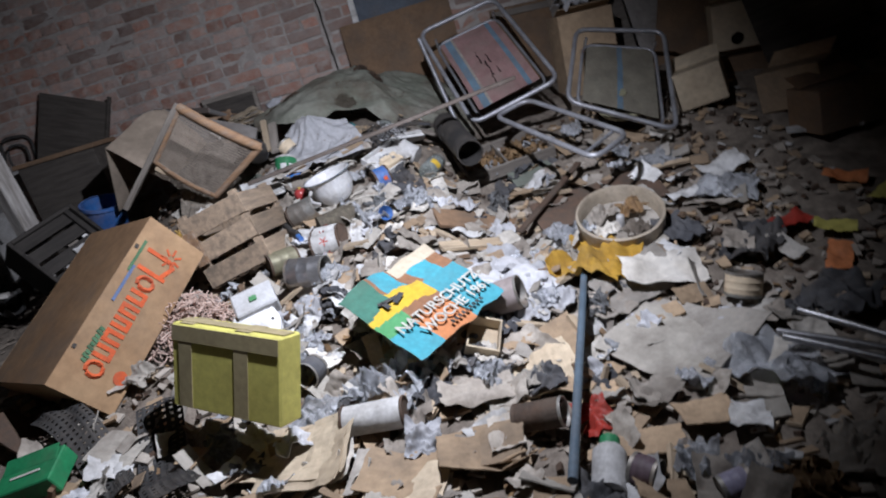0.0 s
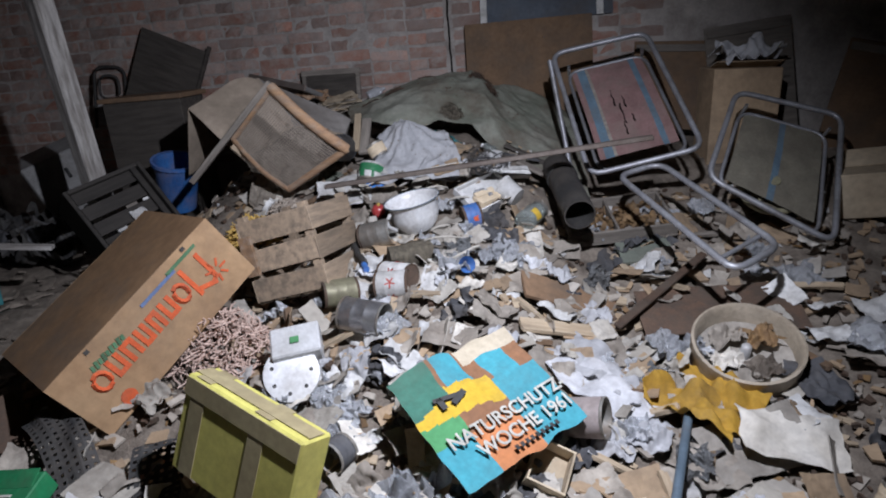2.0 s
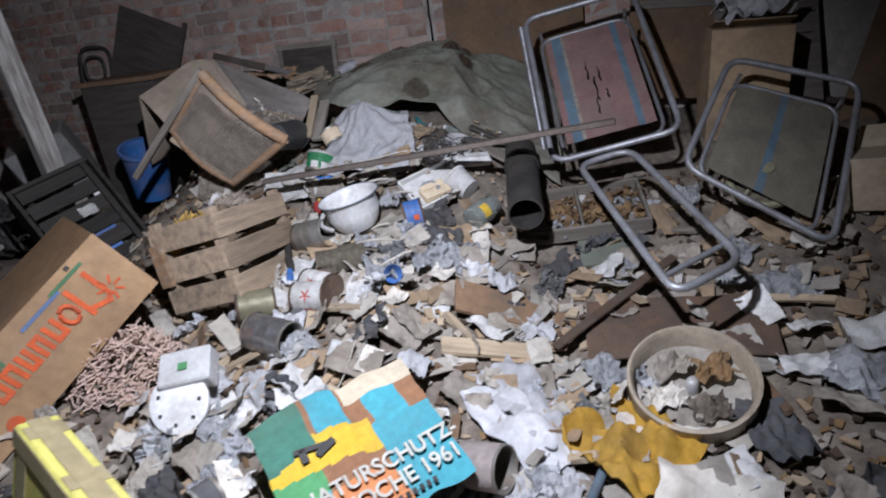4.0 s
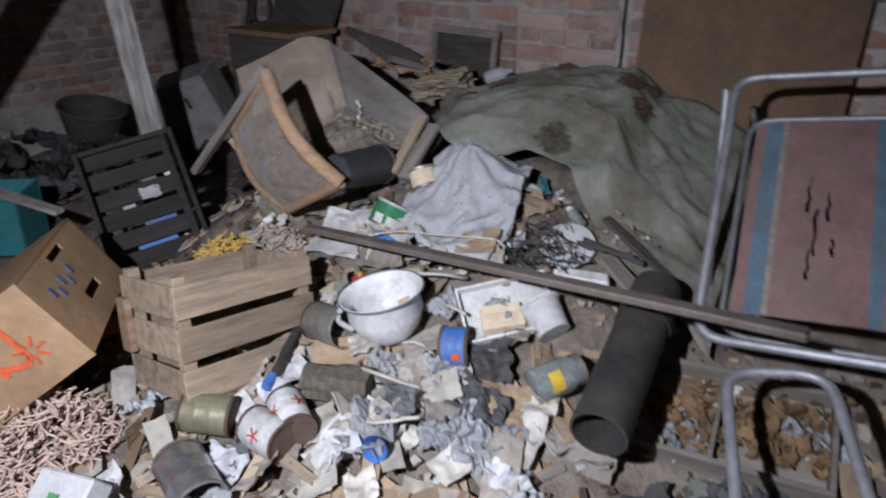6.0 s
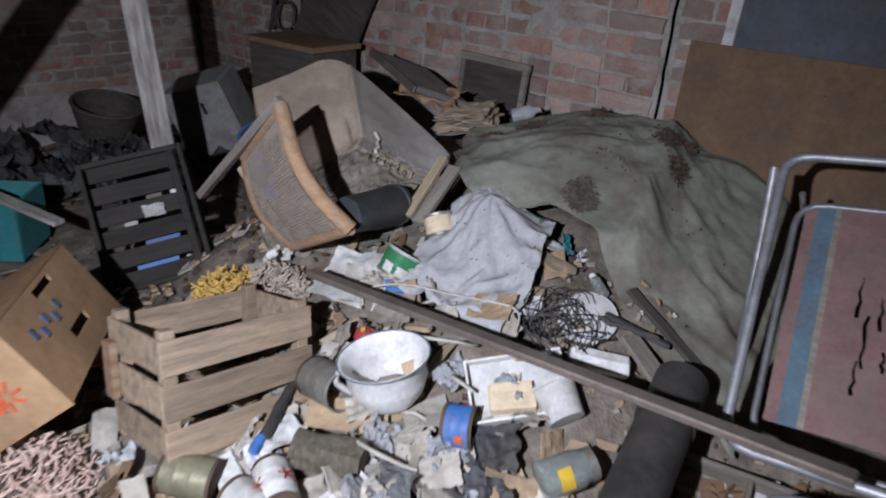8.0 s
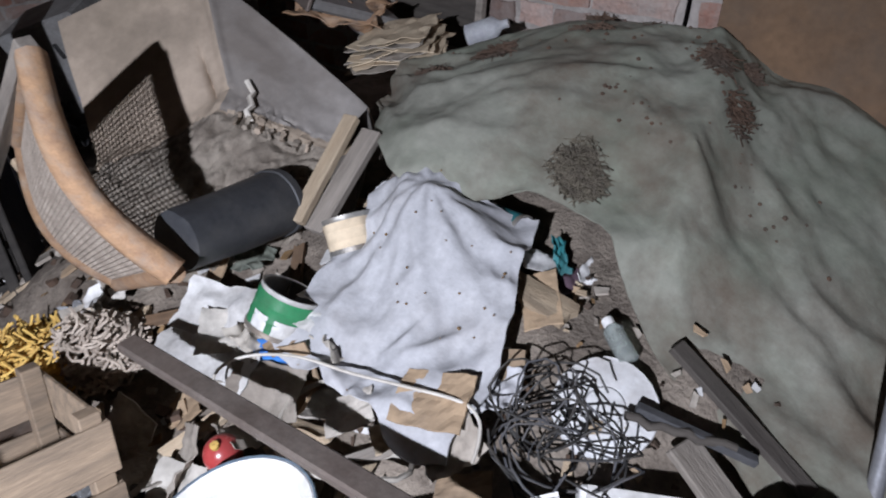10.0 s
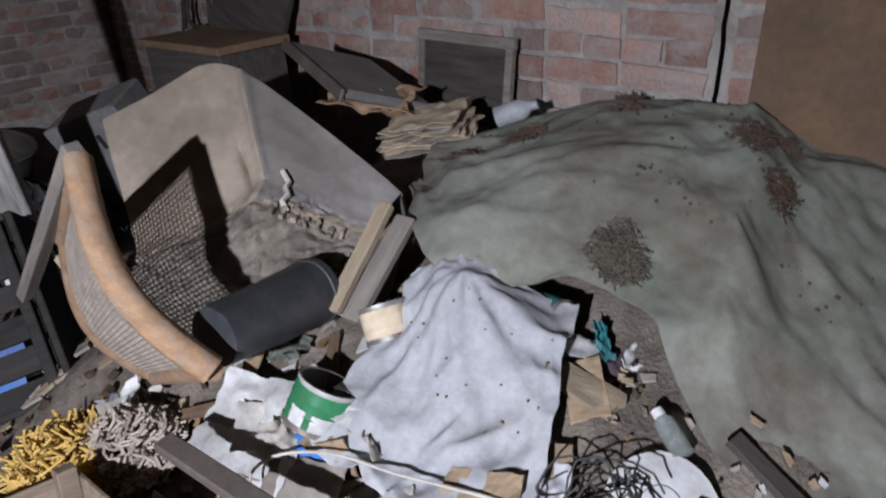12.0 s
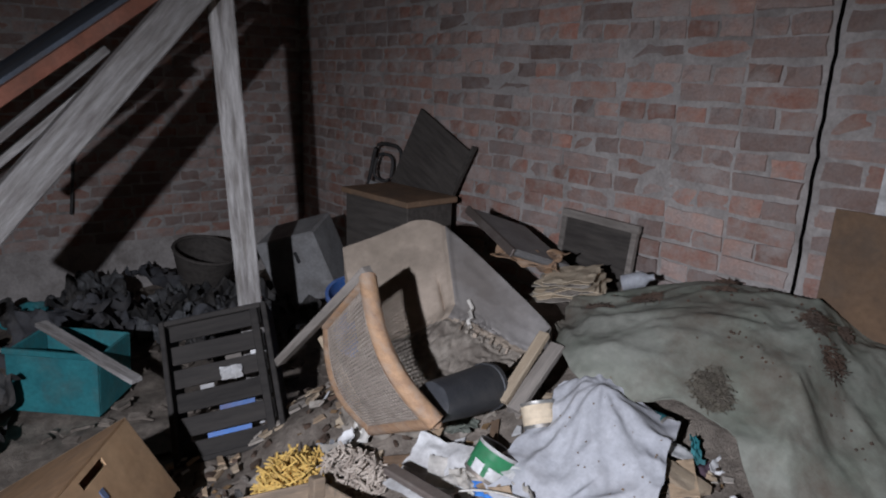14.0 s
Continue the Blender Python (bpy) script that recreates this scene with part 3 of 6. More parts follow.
def make_stick(c, x, y, yaw, L, W):
    r = max(W / 2, 0.008)
    s = thing("stick", {"black": "black plastic stick with a blue cap", "dark": "dark round stick", "white": "pale wooden stick"}[c], "stick", slope(x, y, yaw) @ pose(0, 0, r + 0.03, 0, R.uniform(-6, 6)))
    n = 9
    part("shaft", G().tube([((i / n - 0.5) * L, 0.01 * nz3(i * 0.7, L), 0.006 * nz3(i * 0.9, 3)) for i in range(n + 1)], r * 0.75, 8), M[{"black": "black", "dark": "darkwood", "white": "post"}[c]], s, smooth=True)
    if c == "black":
        part("cap", G().tube([(L * 0.5, 0, 0), (L * 0.5 + 0.05, 0, 0)], r * 0.7, 8), M["blue"], s, "blue cap", smooth=True)
    return s


def make_tube(c, x, y, yaw, L, W):
    return thing("metal_tube", "bare aluminium chair tube", "tube", slope(x, y, yaw) @ pose(0, 0, 0.1, 0, 8), mesh=G().tube([(i / 8 * 0.6 - 0.15, 0.02 * math.sin(i * 0.4), 0) for i in range(9)], 0.011, 8).mesh("tube", M["alu"], smooth=True))


def welded(me):
    bm = bmesh.new()
    bm.from_mesh(me)
    bmesh.ops.remove_doubles(bm, verts=bm.verts[:], dist=0.0004)
    bm.to_mesh(me)
    bm.free()
    return me


def make_perf(c, x, y, yaw, L, W):
    """A strap of black webbing punched with holes: a lattice of cells."""
    g, nu, nv = G(), 26, 6
    s = nxt()

    def fn(u, v):
        return Vector(((u - 0.5) * L, (v - 0.5) * W + 0.06 * math.sin(u * 3 + s), 0.05 * math.sin(u * 5 + s) + 0.05 + 0.02 * nz3(u * 6, v * 3, s)))
    for i in range(nu):
        for j in range(nv):
            q = [fn((i + a) / nu, (j + b) / nv) for a, b in ((0, 0), (1, 0), (1, 1), (0, 1))]
            c0 = sum(q, Vector()) / 4
            inner = [c0 + (p - c0) * 0.42 for p in q]
            up = (q[1] - q[0]).cross(q[3] - q[0]).normalized() * 0.003
            vs = q + inner + [p - up for p in inner] + [p - up for p in q]
            g.add(vs, [(k, (k + 1) % 4, 4 + (k + 1) % 4, 4 + k) for k in range(4)] + [(4 + k, 4 + (k + 1) % 4, 8 + (k + 1) % 4, 8 + k) for k in range(4)])
    return thing("perforated_strap", "black perforated rubber webbing on the heap", "webbing", slope(x, y, yaw), mesh=welded(g.mesh("strap", M["black"])))


def make_bottle(c, x, y, yaw, L, W):
    r = max(W / 2, 0.018)
    h = max(L, 0.09)
    b = thing("bottle", "white plastic bottle with a green cap" if c == "white" else "small brown glass bottle", "bottle", rest(x, y, r, 0, 75, yaw + 180) @ pose(0, 0, -h / 2))
    part("body", G().lathe([(0.001, 0), (r, 0.004), (r, h * 0.7), (r * 0.8, h * 0.78), (r * 0.5, h * 0.82)], 18), M["white" if c == "white" else "glass"], b, smooth=True)
    part("cap", G().lathe([(r * 0.6, h * 0.8), (r * 0.6, h * 0.98), (0.001, h)], 18), M["green" if c == "white" else "white"], b, "green cap" if c == "white" else "", smooth=True)
    return b


def make_tray(c, x, y, yaw, L, W, wall=0.05, material=None):
    material = material or M["cream"]
    t = thing("open_tray", "cream cardboard tray tipped on its side" if c == "cream" else "white plastic tray", "tray", slope(x, y, yaw) @ pose(0, 0, 0.03, 12, 8))
    part("bottom", G().box(L, W, 0.004), material, t)
    for sx, sy, px, py in ((L, 0.006, 0, W / 2 - 0.003), (L, 0.006, 0, -W / 2 + 0.003), (0.006, W - 0.012, L / 2 - 0.003, 0), (0.006, W - 0.012, -L / 2 + 0.003, 0)):
        part("side", G().box(sx, sy, wall, pose(px, py, wall / 2 + 0.002)), material, t)
    return t


def make_bar(c, x, y, yaw, L, W):
    return thing("iron_bar", "rusty flat iron bar", "bar", slope(x, y, yaw) @ pose(0, 0, 0.07), mesh=G().box(L, 0.035, 0.012).mesh("bar", M["rust"], bevel=0.003))


def make_plate(c, x, y, yaw, L, W):
    g = G().sheet(crumpled(L, W, 0.012, nxt(), ragged=0.02), 12, 8, 0.006)
    return thing("rusty_plate", "rusty brown metal sheet on the heap", "metal sheet", slope(x, y, yaw) @ pose(0, 0, 0.03), mesh=g.mesh("plate", M["rust"], smooth=True))


def make_tub(c, x, y, yaw, L, W):
    if c == "teal":
        b = thing("teal_crate", "teal plastic crate with a pale lath across it", "crate", rest(-2.12, -1.9, 0.02, 0, 3, 52))
        W2, D2, H2 = 0.38, 0.28, 0.27
        for sx, sy, px, py in ((W2, 0.012, 0, -D2 / 2), (W2, 0.012, 0, D2 / 2), (0.012, D2 - 0.014, W2 / 2 - 0.006, 0), (0.012, D2 - 0.014, -W2 / 2 + 0.006, 0)):
            part("side", G().box(sx, sy, H2, pose(px, py, H2 / 2)), M["teal"], b, bevel=0.003)
        part("bottom", G().box(W2 - 0.03, D2 - 0.03, 0.01, pose(0, 0, 0.01)), M["teal"], b)
        part("rim", G().box(W2 + 0.02, 0.02, 0.025, pose(0, -D2 / 2 - 0.004, H2)), M["teal"], b, bevel=0.004)
        return b
    r = max(0.06, min(W * 0.6, 0.13))
    h = r * 1.6
    t = thing("plastic_tub", "white plastic tub tipped over" if c == "white" else "teal plastic crate in the dark", "tub", rest(x, y, r * 0.7, -60 if c == "white" else 0, 0, yaw))
    part("body", G().lathe([(0.001, 0), (r * 0.8, 0), (r, h), (r * 0.96, h), (r * 0.76, 0.006), (0.001, 0.006)], 18 if c == "white" else 4), M[c], t, smooth=c == "white")
    part("rim", G().lathe([(r, h - 0.008), (r * 1.06, h - 0.006), (r * 1.06, h + 0.003), (r * 0.96, h + 0.003)], 18 if c == "white" else 4), M[c], t)
    return t


def make_funnel(c, x, y, yaw, L, W):
    f = thing("funnel", "small blue plastic funnel", "funnel", rest(x, y, 0.04, 70, 0, yaw))
    part("cone", G().lathe([(0.035, 0.06), (0.008, 0.015), (0.006, 0.0), (0.005, 0.0), (0.007, 0.016), (0.033, 0.06)], 16), M["blue"], f, smooth=True)
    part("spout", G().lathe([(0.007, 0.0), (0.005, -0.05), (0.004, -0.05), (0.006, 0.0)], 12), M["blue"], f, smooth=True)
    return f


def make_log(c, x, y, yaw, L, W):
    r = 0.05
    g = G().lathe([(0.001, 0), (r, 0.002), (r * 0.95, L * 0.3), (r * 1.05, L * 0.6), (r, L), (0.001, L + 0.002)], 18, wobble=0.35)
    return thing("log", "short log with flaking grey bark", "log", rest(x, y, r, 0, 90, yaw) @ pose(0, 0, -L / 2), mesh=g.mesh("log", M["bark"], smooth=True))


def make_jar(c, x, y, yaw, L, W):
    r, h = 0.048, 0.14
    j = thing("glass_jar", "dusty preserving jar with a yellow label", "jar", rest(x, y, r + 0.02, 0, 78, yaw) @ pose(0, 0, -h / 2))
    part("body", G().lathe([(0.001, 0), (r, 0.005), (r, h * 0.72), (r * 0.82, h * 0.84), (r * 0.82, h), (r * 0.78, h), (r * 0.78, h * 0.84), (r * 0.95, h * 0.72), (r * 0.95, 0.008), (0.001, 0.006)], 24), M["glass"], j, smooth=True)
    part("lid", G().lathe([(r * 0.88, h - 0.015), (r * 0.88, h + 0.006), (0.001, h + 0.006)], 24), M["tin"], j, "dusty metal lid", smooth=True)
    g = G()
    g.sheet(lambda u, v: (r * 1.01 * math.cos(3.6 + u * 1.2), r * 1.01 * math.sin(3.6 + u * 1.2), h * (0.3 + 0.25 * v)), 8, 2, 0.0005)
    part("label", g, M["p_yellow"], j, "yellow label")
    return j


def make_wires(c, x, y, yaw, L, W):
    w = thing("cable_tangle", "tangle of black electric cables", "cable", slope(0.36, -1.05, yaw))
    rr = random.Random(8)
    for k in range(16):
        ph, a, b = rr.uniform(0, 6), rr.uniform(0.03, 0.1), rr.uniform(0.03, 0.09)
        cx, cy = rr.uniform(-0.06, 0.06), rr.uniform(-0.05, 0.05)
        part("cable", G().tube([(cx + a * math.cos(ph + i * 0.4) + 0.03 * nz3(i * 0.4, k), cy + b * math.sin(ph + i * 0.4), 0.05 + 0.04 * math.sin(i * 0.7 + k)) for i in range(17)], 0.0019, 5), M["dark" if k % 3 == 0 else "black"], w, smooth=True)
    return w


def make_lid(c, x, y, yaw, L, W):
    return thing("pan_lid", "round grey enamel lid among cables", "lid", slope(x, y, yaw) @ pose(0, 0, 0.0, 8), mesh=G().lathe([(0.001, 0.012), (0.03, 0.012), (0.034, 0.006), (0.06, 0.01), (0.078, 0.003), (0.085, 0.004), (0.086, -0.002), (0.001, 0.0)], 24, wobble=0.05).mesh("lid", M["enamel"], smooth=True))


def make_ball(c, x, y, yaw, L, W):
    r = 0.035
    b = thing("christmas_bauble", "shiny red glass bauble", "bauble", rest(x, y, r + 0.02, 20, 10))
    part("sphere", G().lathe([(max(r * math.sin(i * math.pi / 12), 0.0005), -r * math.cos(i * math.pi / 12)) for i in range(13)], 20), M["ball"], b, smooth=True)
    part("cap", G().lathe([(0.008, r - 0.002), (0.008, r + 0.007), (0.001, r + 0.008)], 12), M["gold"], b, "brass cap", smooth=True)
    return b


def make_bucket(c, x, y, yaw, L, W):
    r, h = 0.07, 0.279
    b = thing("plant_pot", "dented black plastic pot lying on its side", "pot", look((-0.346, -1.254, 0.880), (-0.401, -1.015, 0.835)) @ pose(0, 0, 0.02, 180))
    part("body", G().lathe([(0.001, 0.004), (r * 0.55, 0.0), (r * 0.82, 0.003), (r * 0.85, 0.02), (r * 0.86, 0.05), (r * 0.94, h * 0.5), (r, h - 0.02), (r * 1.05, h - 0.018), (r * 1.05, h), (r * 0.97, h), (r * 0.9, h * 0.5), (r * 0.78, 0.012), (0.001, 0.012)], 28, wobble=0.05), M["potblack"], b, smooth=True)
    part("soil_plug", G().lathe([(r * 0.95, h - 0.03), (r * 0.5, h - 0.022), (0.001, h - 0.026)], 20, wobble=0.1), M["soil"], b, "dried soil", smooth=True)
    return b


def make_boxk(c, x, y, yaw, L, W):
    L, W, h = max(L, 0.25), max(min(W, 0.3), 0.2), 0.2
    b = thing("cardboard_box", "dusty cardboard box in the dark", "box", rest(x, min(y, -0.3), h / 2, 0, R.uniform(-10, 10), yaw))
    part("body", G().box(L, W, h), M[c], b, bevel=0.004)
    part("flap", G().box(L, W * 0.45, 0.004, pose(0, W * 0.3, h / 2 + 0.03, 25)), M[c], b)
    return b


def slat_crate(name, label, dims, m, material, gaps, slats=3, thick=0.009, post_w=0.035):
    """Open slatted crate: corner posts, slatted sides, a slatted bottom. Origin at one lower corner."""
    L, W, H = dims
    c = thing(name, label, "crate", m)
    for x in (0, L):
        for y in (0, W):
            part("corner_post", G().box(post_w, post_w, H + 0.02, pose(x + (post_w / 2 + thick if x == 0 else -post_w / 2 - thick), y + (post_w / 2 + thick if y == 0 else -post_w / 2 - thick), H / 2 + 0.01)), material, c, bevel=0.002)
    sh = (H - gaps * (slats - 1)) / slats
    for k in range(slats):
        z = sh / 2 + k * (sh + gaps)
        for y in (thick / 2, W - thick / 2):
            part("slat", G().box(L, thick, sh, pose(L / 2, y, z, 0, R.gauss(0, 0.6), 0)), material, c, bevel=0.002)
        for x in (thick / 2, L - thick / 2):
            part("slat", G().box(thick, W - 2 * thick - 0.002, sh, pose(x, W / 2, z, R.gauss(0, 0.6), 0, 0)), material, c, bevel=0.002)
    n = 5
    for k in range(n):
        part("bottom_slat", G().box(L - 0.02, W / n * 0.8, thick, pose(L / 2, (k + 0.5) * W / n, -thick / 2)), material, c, bevel=0.002)
    return c


def make_crate2(c, x, y, yaw, L, W):
    b = thing("shallow_wooden_box", "shallow wooden box of rags half under the tarpaulin", "box", pose(0.078, -0.876, 0.760, 4, 24.4, 25.8))
    part("front_board", G().box(0.2, 0.012, 0.055, pose(0.1, 0, 0.03)), M["pale"], b, bevel=0.002)
    part("end_board", G().box(0.012, 0.15, 0.06, pose(0.2, 0.082, 0.03, 0, 14)), M["dark"], b, bevel=0.002)
    part("end_board", G().box(0.012, 0.15, 0.05, pose(0.006, 0.082, 0.025)), M["grey"], b, bevel=0.002)
    part("bottom", G().box(0.186, 0.15, 0.008, pose(0.1, 0.083, 0.004)), M["grey"], b)
    w = b.matrix_world
    for c2, px, py, pz, a, l2, w2, nm, lab in (("white", 0.06, 0.07, 0.055, 20, 0.09, 0.06, "paper_packet", "white packet with a green stripe"), ("teal", 0.085, 0.09, 0.075, 30, 0.03, 0.08, "cloth_strip", "teal cloth strip in the box"),
                                               ("purple", 0.12, 0.06, 0.05, 60, 0.08, 0.06, "rag", "dusky purple rag in the box"), ("cream", 0.155, 0.05, 0.055, 10, 0.035, 0.03, "paper_scrap", "yellow paper scrap in the box"), ("white", 0.17, 0.1, 0.07, 75, 0.08, 0.06, "paper_packet", "white card in the box"), ("kraft", 0.165, 0.02, 0.06, 15, 0.06, 0.045, "cardboard_piece", "beige card in the box")):
        thing(nm, lab, nm.split("_")[-1], w @ pose(px, py, pz, R.gauss(0, 12), R.gauss(0, 12), a), mesh=G().sheet(crumpled(l2, w2, 0.012, nxt()), 10, 8, 0.002).mesh(nm, M[c2], smooth=True))
    return b


def make_boxgrey(c, x, y, yaw, L, W):
    b = thing("grey_storage_box", "grey plastic storage box standing on edge", "box", pose(-2.515, -0.57, 0.67, 12, -18, 38))
    part("body", G().box(0.38, 0.3, 0.42), M["greyplastic"], b, bevel=0.012)
    part("handle_hole", G().box(0.02, 0.012, 0.07, pose(0.04, -0.152, 0.08)), M["black"], b, "dark handle slot", bevel=0.004)
    return b


def make_table(c, x, y, yaw, L, W):
    t = thing("small_cabinet", "small dark cabinet with a rusty brown top in the corner", "cabinet", pose(-1.94, -0.31, 0.0, 0, 0, 4))
    part("top", G().box(0.58, 0.34, 0.03, pose(0, 0, 1.135)), M["brown"], t, bevel=0.004)
    part("body", G().box(0.54, 0.3, 1.12, pose(0, 0, 0.56)), M["darkwood"], t, bevel=0.004)
    return t


def make_basket(c, x, y, yaw, L, W):
    b = thing("dark_basket", "dark wicker basket in the shadow", "basket", pose(-3.1, -1.0, 0.45, 0, 15, 20))
    part("body", G().lathe([(0.001, 0), (0.14, 0), (0.2, 0.22), (0.19, 0.22), (0.13, 0.01), (0.001, 0.01)], 20), M["darkwood"], b, smooth=True)
    part("rim", G().tube([(0.195 * math.cos(i * 0.314), 0.195 * math.sin(i * 0.314), 0.22) for i in range(20)], 0.012, 6, closed=True), M["darkwood"], b, smooth=True)
    return b


def make_traywhite(c, x, y, yaw, L, W):
    return make_tray("white", x, y, yaw, 0.26, 0.17, 0.03, M["white"])


def make_device(c, x, y, yaw, L, W):
    d = thing("white_device", "broken white enamel fixture with a perforated plate", "fixture", slope(x, y, yaw) @ pose(0.0, 0, 0.1, 35, 0, 15))
    part("round_plate", G().lathe([(0.001, 0.006), (0.09, 0.006), (0.096, 0.003), (0.096, -0.012), (0.001, -0.012)], 28), M["enamel"], d, smooth=True)
    part("housing", G().box(0.17, 0.12, 0.075, pose(0.03, 0.1, -0.025, -20)), M["enamel"], d, bevel=0.006)
    for i in range(7):
        a = i * 0.9
        part("hole", G().lathe([(0.007, 0.0068), (0.001, 0.007)], 8, pose(0.068 * math.cos(a), 0.068 * math.sin(a), 0)), M["black"], d, "dark hole")
    part("green_print", G().box(0.03, 0.025, 0.002, pose(0.03, 0.11, 0.018, -20)), M["p_leaf"], d, "green print")
    return d


MAKERS = dict(sheet=make_sheet, rag=make_rag, plastic=make_plastic, can=make_can, plank=make_plank, box=make_box, straw=make_straw, leaves=make_leaves, stick=make_stick,
              tube=make_tube, perf=make_perf, bottle=make_bottle, tray=make_tray, bar=make_bar, plate=make_plate, tub=make_tub, funnel=make_funnel, log=make_log, jar=make_jar,
              wires=make_wires, lid=make_lid, ball=make_ball, bucket=make_bucket, boxk=make_boxk, crate2=make_crate2, boxgrey=make_boxgrey, table=make_table, basket=make_basket,
              traywhite=make_traywhite, device=make_device)

# ---- large things ----
# timber post and brace
PX, PY = -1.752, -1.224
post = thing("timber_post", "weathered whitewashed timber roof post", "post")
board("shaft", (-1.736, -1.182, -0.100), (-1.787, -1.319, 2.740), 0.1, 0.1, M["post"], post, bevel=0.006)
for k in range(6):
    board("splinter", (PX - 0.05, PY - 0.06, 2.12 - 0.01 * k), (PX - 0.08 + 0.012 * k, PY - 0.1 - 0.012 * k, 1.96 + 0.015 * k), 0.012, 0.006, M["pale"], post, "torn splinter", bevel=0)
brace = thing("roof_brace", "diagonal whitewashed timber brace below the roof", "beam")
board("beam", (-1.680, -1.357, 2.089), (-1.680, -2.265, 1.071), 0.085, 0.12, M["post"], brace, bevel=0.006)
roof = thing("roof_edge", "grey roof sheet with a red tile edge on laths", "roof")
part("sheet", G().box(0.9, 1.6, 0.015, pose(-2.280, -1.820, 1.841, 36.2)), M["slate"], roof, "blue grey roof sheet")
board("tile_edge", (-1.780, -1.444, 2.076), (-1.780, -2.243, 1.491), 0.06, 0.05, M["rooftile"], roof, "red brown tile edge")
board("lath", (-1.850, -1.695, 1.806), (-1.850, -2.162, 1.406), 0.05, 0.03, M["post"], roof)
board("lath", (-1.970, -1.695, 1.706), (-1.970, -2.162, 1.306), 0.05, 0.03, M["post"], roof)


def slotted_plate(ys, zs, holes, t):
    """An upright plate in the y-z plane, one connected piece, with some cells of its grid left open."""
    g, ny = G(), len(ys)
    n0 = ny * len(zs)
    g.v = [(x, y, z) for x in (t, 0) for z in zs for y in ys]
    cells = {(i, j) for i in range(ny - 1) for j in range(len(zs) - 1)} - holes
    for i, j in cells:
        q = [j * ny + i, j * ny + i + 1, (j + 1) * ny + i + 1, (j + 1) * ny + i]
        g.f += [tuple(q), tuple(n0 + k for k in reversed(q))]
        for k, (di, dj) in enumerate(((0, -1), (1, 0), (0, 1), (-1, 0))):
            if (i + di, j + dj) not in cells:
                a, b = q[k], q[(k + 1) % 4]
                g.f.append((b, a, n0 + a, n0 + b))
    g.m = [0] * len(g.f)
    return g


# banana box
def banana_box():
    L, W, H = 0.735, 0.56, 0.272
    m = pose(-0.789, -2.762, 0.417, -4.6, -31.9, 59.7)
    b = thing("fruit_carton", "large brown fruit carton with orange print, tipped over", "box", m)
    t = 0.006
    part("front", G().box(L, t, H, pose(L / 2, t / 2, -H / 2)), M["banana"], b, "printed front")
    part("back", G().box(L, t, H, pose(L / 2, W - t / 2, -H / 2)), M["banana"], b)
    part("top", G().box(L, W - 2 * t - 0.001, t, pose(L / 2, W / 2, -t / 2)), M["boxtop"], b, "deeper brown top")
    part("end", G().box(t, W - 2 * t - 0.002, H - t - 0.001, pose(t / 2, W / 2, -H / 2 - t / 2)), M["banana"], b)
    # end with two hand slots
    a = H - t - 0.001
    part("end", slotted_plate([t, W * 0.42, W * 0.65, W - t], [-a, -a * 0.74, -a * 0.62, -a * 0.17, -a * 0.08, -t], {(1, 1), (1, 3)}, t), M["banana"], b, "end with two hand slots", m=pose(L - t, 0, -0.001))
    # print: plain shapes
    o = -0.0025
    x = 0.625
    for k, (w, h) in enumerate(((0.1, 0.125), (0.058, 0.08), (0.056, 0.075), (0.05, 0.075), (0.05, 0.075), (0.056, 0.075), (0.056, 0.075), (0.062, 0.078))):
        gg = G()
        if k in (1, 7):
            gg.tube([(x - w / 2 + w * 0.42 * math.cos(i * 0.524), o, -0.12 + h * 0.42 * math.sin(i * 0.524)) for i in range(12)], 0.009, 4, closed=True)
        else:
            gg.box(0.017, 0.002, h, pose(x - 0.009, o, -0.12)).box(0.017, 0.002, h, pose(x - w + 0.012, o, -0.12)).box(w * 0.7, 0.002, 0.017, pose(x - w / 2, o - 0.0005, -0.12 + (h / 2 - 0.008) * (1 if k % 2 else -1), 0, 25 if k == 0 else 0))
        part("orange_mark", gg, M["ink_o"], b, "orange printed mark")
        x -= w + 0.007
    for i in range(7):
        part("sun_ray", G().box(0.03, 0.002, 0.008, pose(0.63 + 0.03 * math.cos(i * 0.9), o, -0.16 + 0.03 * math.sin(i * 0.9), 0, -51 * i)), M["ink_o"], b, "orange printed ray")
    part("green_bar", G().box(0.14, 0.002, 0.012, pose(0.57, o, -0.035)), M["ink_g"], b, "green printed bar")
    part("blue_bar", G().box(0.16, 0.002, 0.012, pose(0.45, o, -0.045)), M["ink_b"], b, "blue printed bar")
    for i in range(9):
        part("green_mark", G().box(0.012, 0.002, 0.02 + 0.008 * (i % 2), pose(0.26 - i * 0.016, o, -0.068, 0, 15)), M["ink_g"], b, "green script mark")
    part("orange_emblem", G().lathe([(0.028, 0), (0.001, 0.001)], 14, pose(0.13, o, -0.225, 90)), M["ink_o"], b, "orange round emblem")
    for i in range(5):
        part("stamp", G().box(0.002, 0.02, 0.03, pose(L + 0.0022, 0.1 + i * 0.045, -0.09 - 0.02 * (i % 2))), M["ink_b"], b, "faint blue stamp")
    for xx in (0.16, 0.6):
        part("punch_hole", G().box(0.016, 0.003, 0.014, pose(xx, o, -0.014)), M["black"], b, "dark punched hole")


banana_box()


